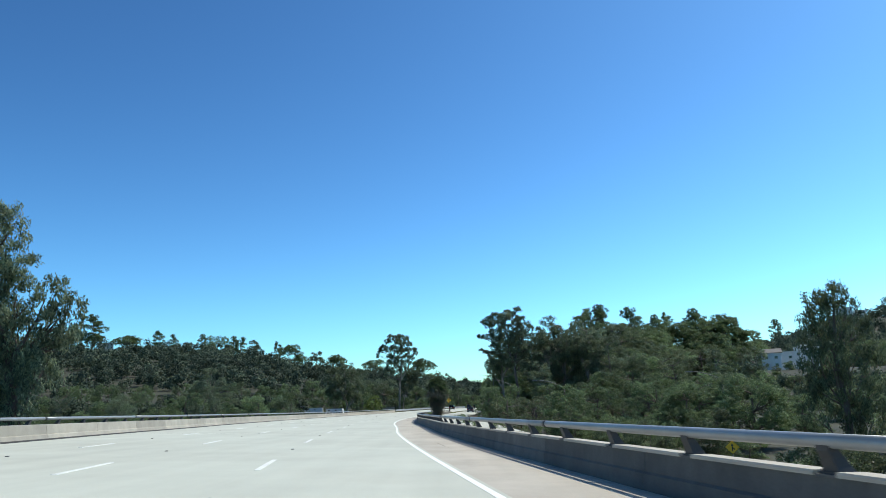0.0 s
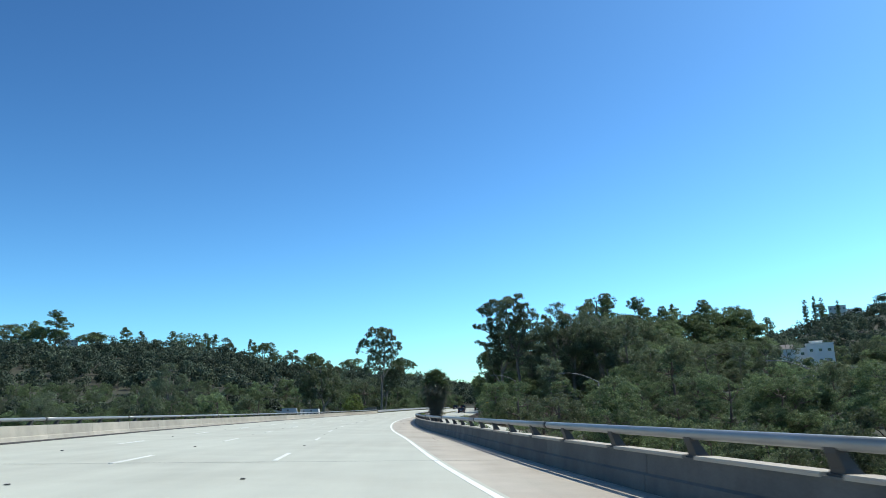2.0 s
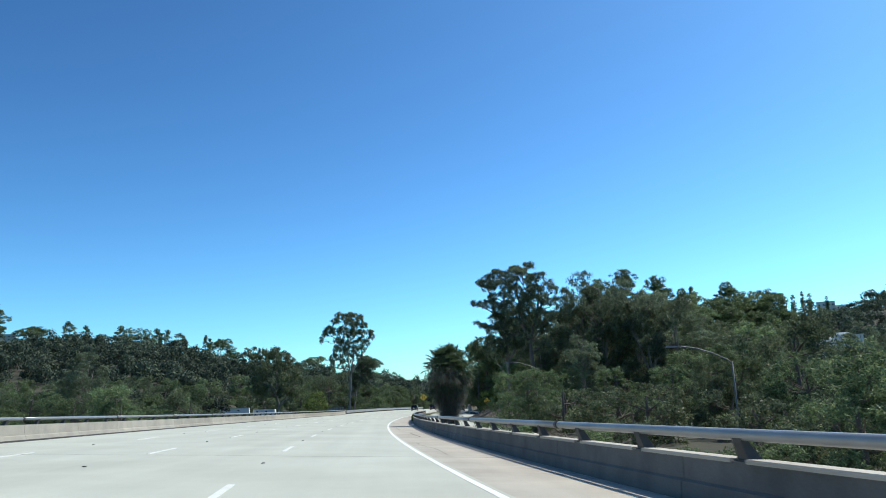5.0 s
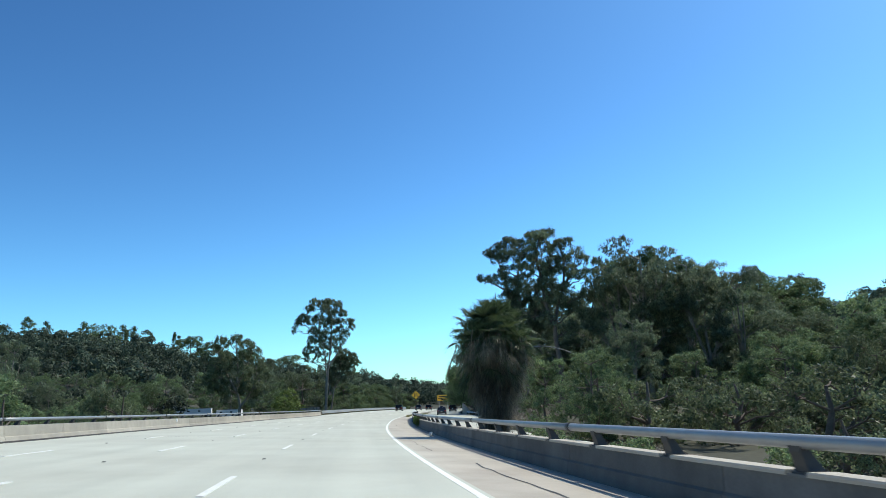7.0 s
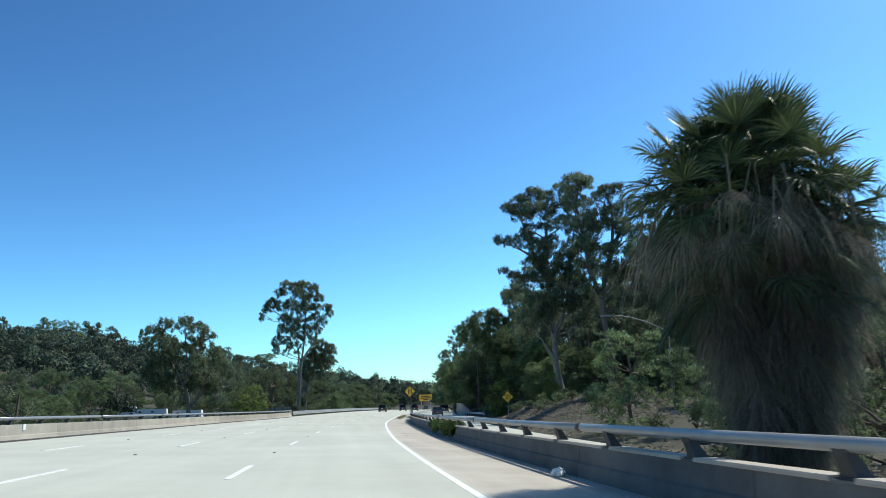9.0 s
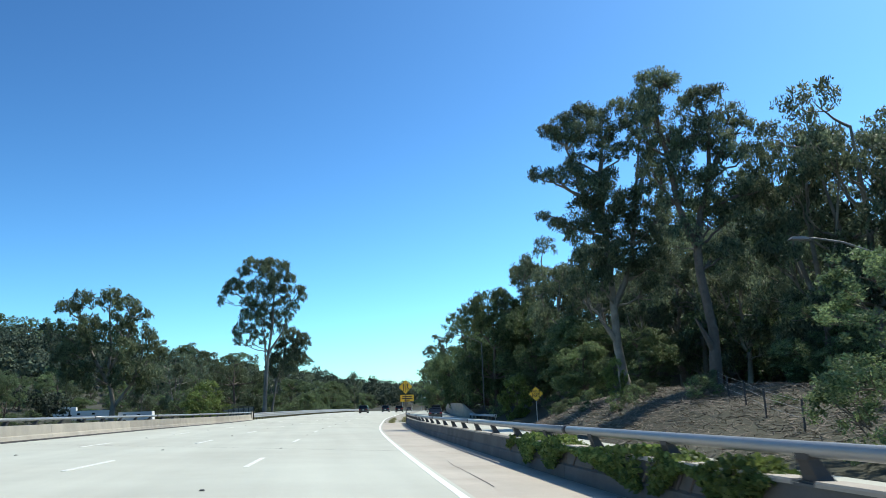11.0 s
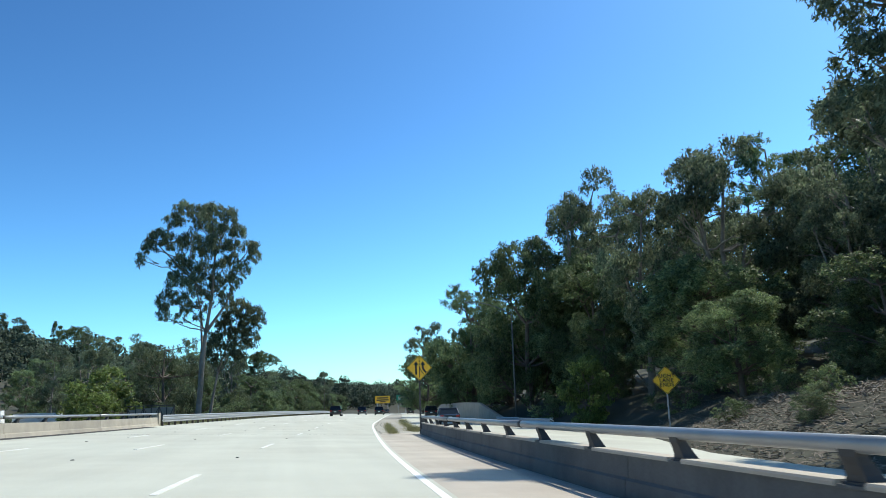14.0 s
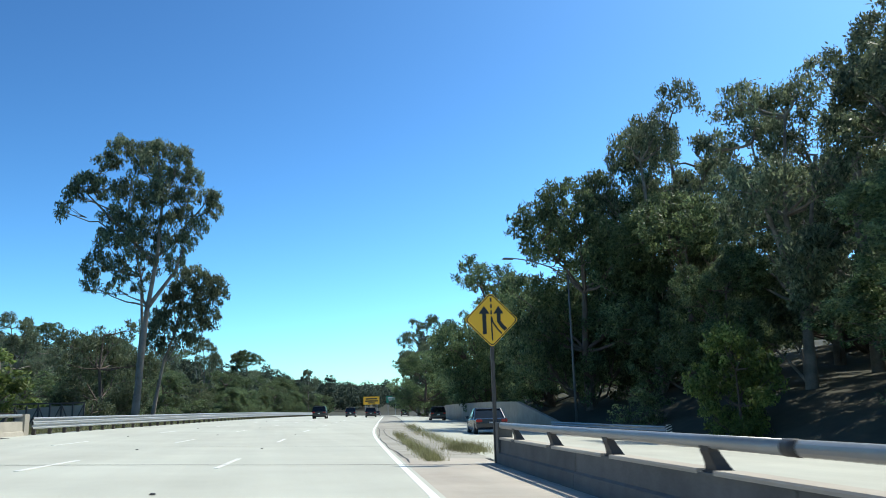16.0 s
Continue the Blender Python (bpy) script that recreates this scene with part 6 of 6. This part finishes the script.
def near_palm(rg, n):
    y = 112 + 50 * rg.random(n)
    x = edge_x(y) + 3 + 14 * rg.random(n)
    return np.stack([x, y, ground_z(x, y) + .03], 1)


def weeds(rg, n):
    k = rg.random(n)
    y1, y3 = 224.5 + 22 * rg.random(n) ** 1.6, 229 + 40 * rg.random(n) ** 1.3
    y = np.where(k < .35, y1, np.where(k < .6, 230.4 + rg.normal(size=n), y3))
    o = np.where(k < .35, .95 + .012 * (y1 - 225) + .14 * rg.normal(size=n), np.where(k < .6, 2.7 + .35 * rg.normal(size=n), 2.75 + .25 * rg.normal(size=n)))
    x, y, z = stations(y, o)
    return np.stack([x, y, z - .02], 1)


def verge(rg, n):
    x, y, _ = stations(241 + 150 * rg.random(n) ** 1.4, LEFT_BASE - .5 - 5.5 * rg.random(n))
    return np.stack([x, y, ground_z(x, y) - .02], 1)


scatter("bark_litter", 26000, on_slope, 81, .34, .028, LITTER, "pale strips of bark and dead leaves on the slope", "bark litter", lift=.12)
scatter("bark_litter", 9000, near_palm, 82, .40, .04, LITTER, "pale dead fronds and bark on the ground", "bark litter", lift=.12)
scatter("dry_grass", 7000, weeds, 83, .30, .0045, GRASS_DRY, "dry yellow-green weeds in the cracks of the pavement", "weeds", up=1)
scatter("verge_grass", 14000, verge, 84, .6, .012, GRASS_DRY, "dry tall grass behind the guardrail", "grass", up=1)

# joints and cracks of the roadway
def joint(y, o0, o1, w, label, skew=0.0):
    n = 10
    vs = []
    for i in range(n + 1):
        o = o0 + (o1 - o0) * i / n
        yy = y + skew * (o - o0) + .05 * math.sin(o * 2.3)
        vs += [station(yy - w / 2, o, .006), station(yy + w / 2, o, .006)]
    tagged(new("road_joint", Build().add(vs, [(2 * i, 2 * i + 2, 2 * i + 3, 2 * i + 1) for i in range(n)]).mesh("road_joint", TAR)), label, "road joint", kind="structure")


joint(223.2, LEFT_BASE + .3, 2.3, .07, "dark expansion joint across the end of the bridge")
joint(233.0, LEFT_BASE + .3, .1, .04, "thin dark transverse joint in the concrete road")
for y, skew in ((3.0, .1), (45.6, .03), (91.0, -.25), (136.0, -.5), (178.5, -.5)):
    joint(y, LEFT_BASE + .3, 2.3, .045, "dark transverse joint in the concrete road", skew)

# raised markers between the dashes, their near side's shade put into the dark colour
marker_mesh = Build().box(0, 0, .010, .09, .09, .02, taper=.7).mesh("road_marker", TAR)
for o, first in ((-4.12, 2.6), (-7.95, 1.9), (-11.6, 14.0)):
    for k in range(0, 20):
        y = first + k * PERIOD + 9.1
        if y < 300:
            p = station(y, o, .003)
            ob = tagged(new("road_marker", marker_mesh), "small dark raised marker on the lane line", "road marker", "raised lane markers")
            ob.location = p


def crack(y0, y1, o, w, seed):
    """A wandering sealed crack along the road."""
    rg = np.random.default_rng(seed)
    n = max(4, int((y1 - y0) / .8))
    off = np.cumsum(rg.normal(size=n + 1) * .035)
    vs = []
    for i in range(n + 1):
        y, ww = y0 + (y1 - y0) * i / n, w * (.4 + .9 * rg.random())
        vs += [station(y, o + off[i] - ww / 2, .004), station(y, o + off[i] + ww / 2, .004)]
    tagged(new("road_crack", Build().add(vs, [(2 * i, 2 * i + 2, 2 * i + 3, 2 * i + 1) for i in range(n)]).mesh("road_crack", TAR)), "dark wandering crack in the pavement", "road crack", kind="structure")


for i, (y0, y1, o, w) in enumerate(((27, 31, 1.1, .02), (60, 64, 1.3, .03), (88, 97, .7, .015), (104, 112, 1.2, .05), (118, 126, .75, .02), (158, 165, .8, .02),
                                    (224, 262, .22, .05), (226, 258, 1.0, .06), (228, 275, 2.6, .09), (238, 250, 1.8, .04))):
    crack(y0, y1, o, w, 900 + i)
joint(227.5, .2, 2.7, .05, "dark crack across the old pavement", .25)
joint(231.0, .2, 1.2, .06, "dark crack across the old pavement", -.3)
joint(236.0, 1.0, 2.7, .05, "dark crack across the old pavement", .4)
joint(246.0, .2, 2.7, .05, "dark crack across the old pavement", .1)


# a crumpled white bag at the parapet's foot
def plastic_bag(y, o, seed):
    rg = np.random.default_rng(seed)
    bm = bmesh.new()
    bmesh.ops.create_icosphere(bm, subdivisions=3, radius=.17)
    ph = rg.random(6) * 6.28
    for v in bm.verts:
        d = v.co.normalized()
        k = 1 + .22 * math.sin(9 * d.x + ph[0]) * math.cos(8 * d.z + ph[1]) + .18 * math.sin(13 * d.y + ph[2]) + .10 * math.sin(21 * d.x * d.z + ph[3])
        v.co = Vector((v.co.x * k * .7, v.co.y * k * .9, max(-.06, v.co.z * k * .55)))
    me = bpy.data.meshes.new("plastic_bag")
    bm.to_mesh(me)
    bm.free()
    me.materials.append(WHITE)
    ob = tagged(new("plastic_bag", me), "crumpled white plastic bag lying at the parapet's foot", "plastic bag")
    ob.location = station(y, o, .065)


plastic_bag(134.1, 2.1, 77)
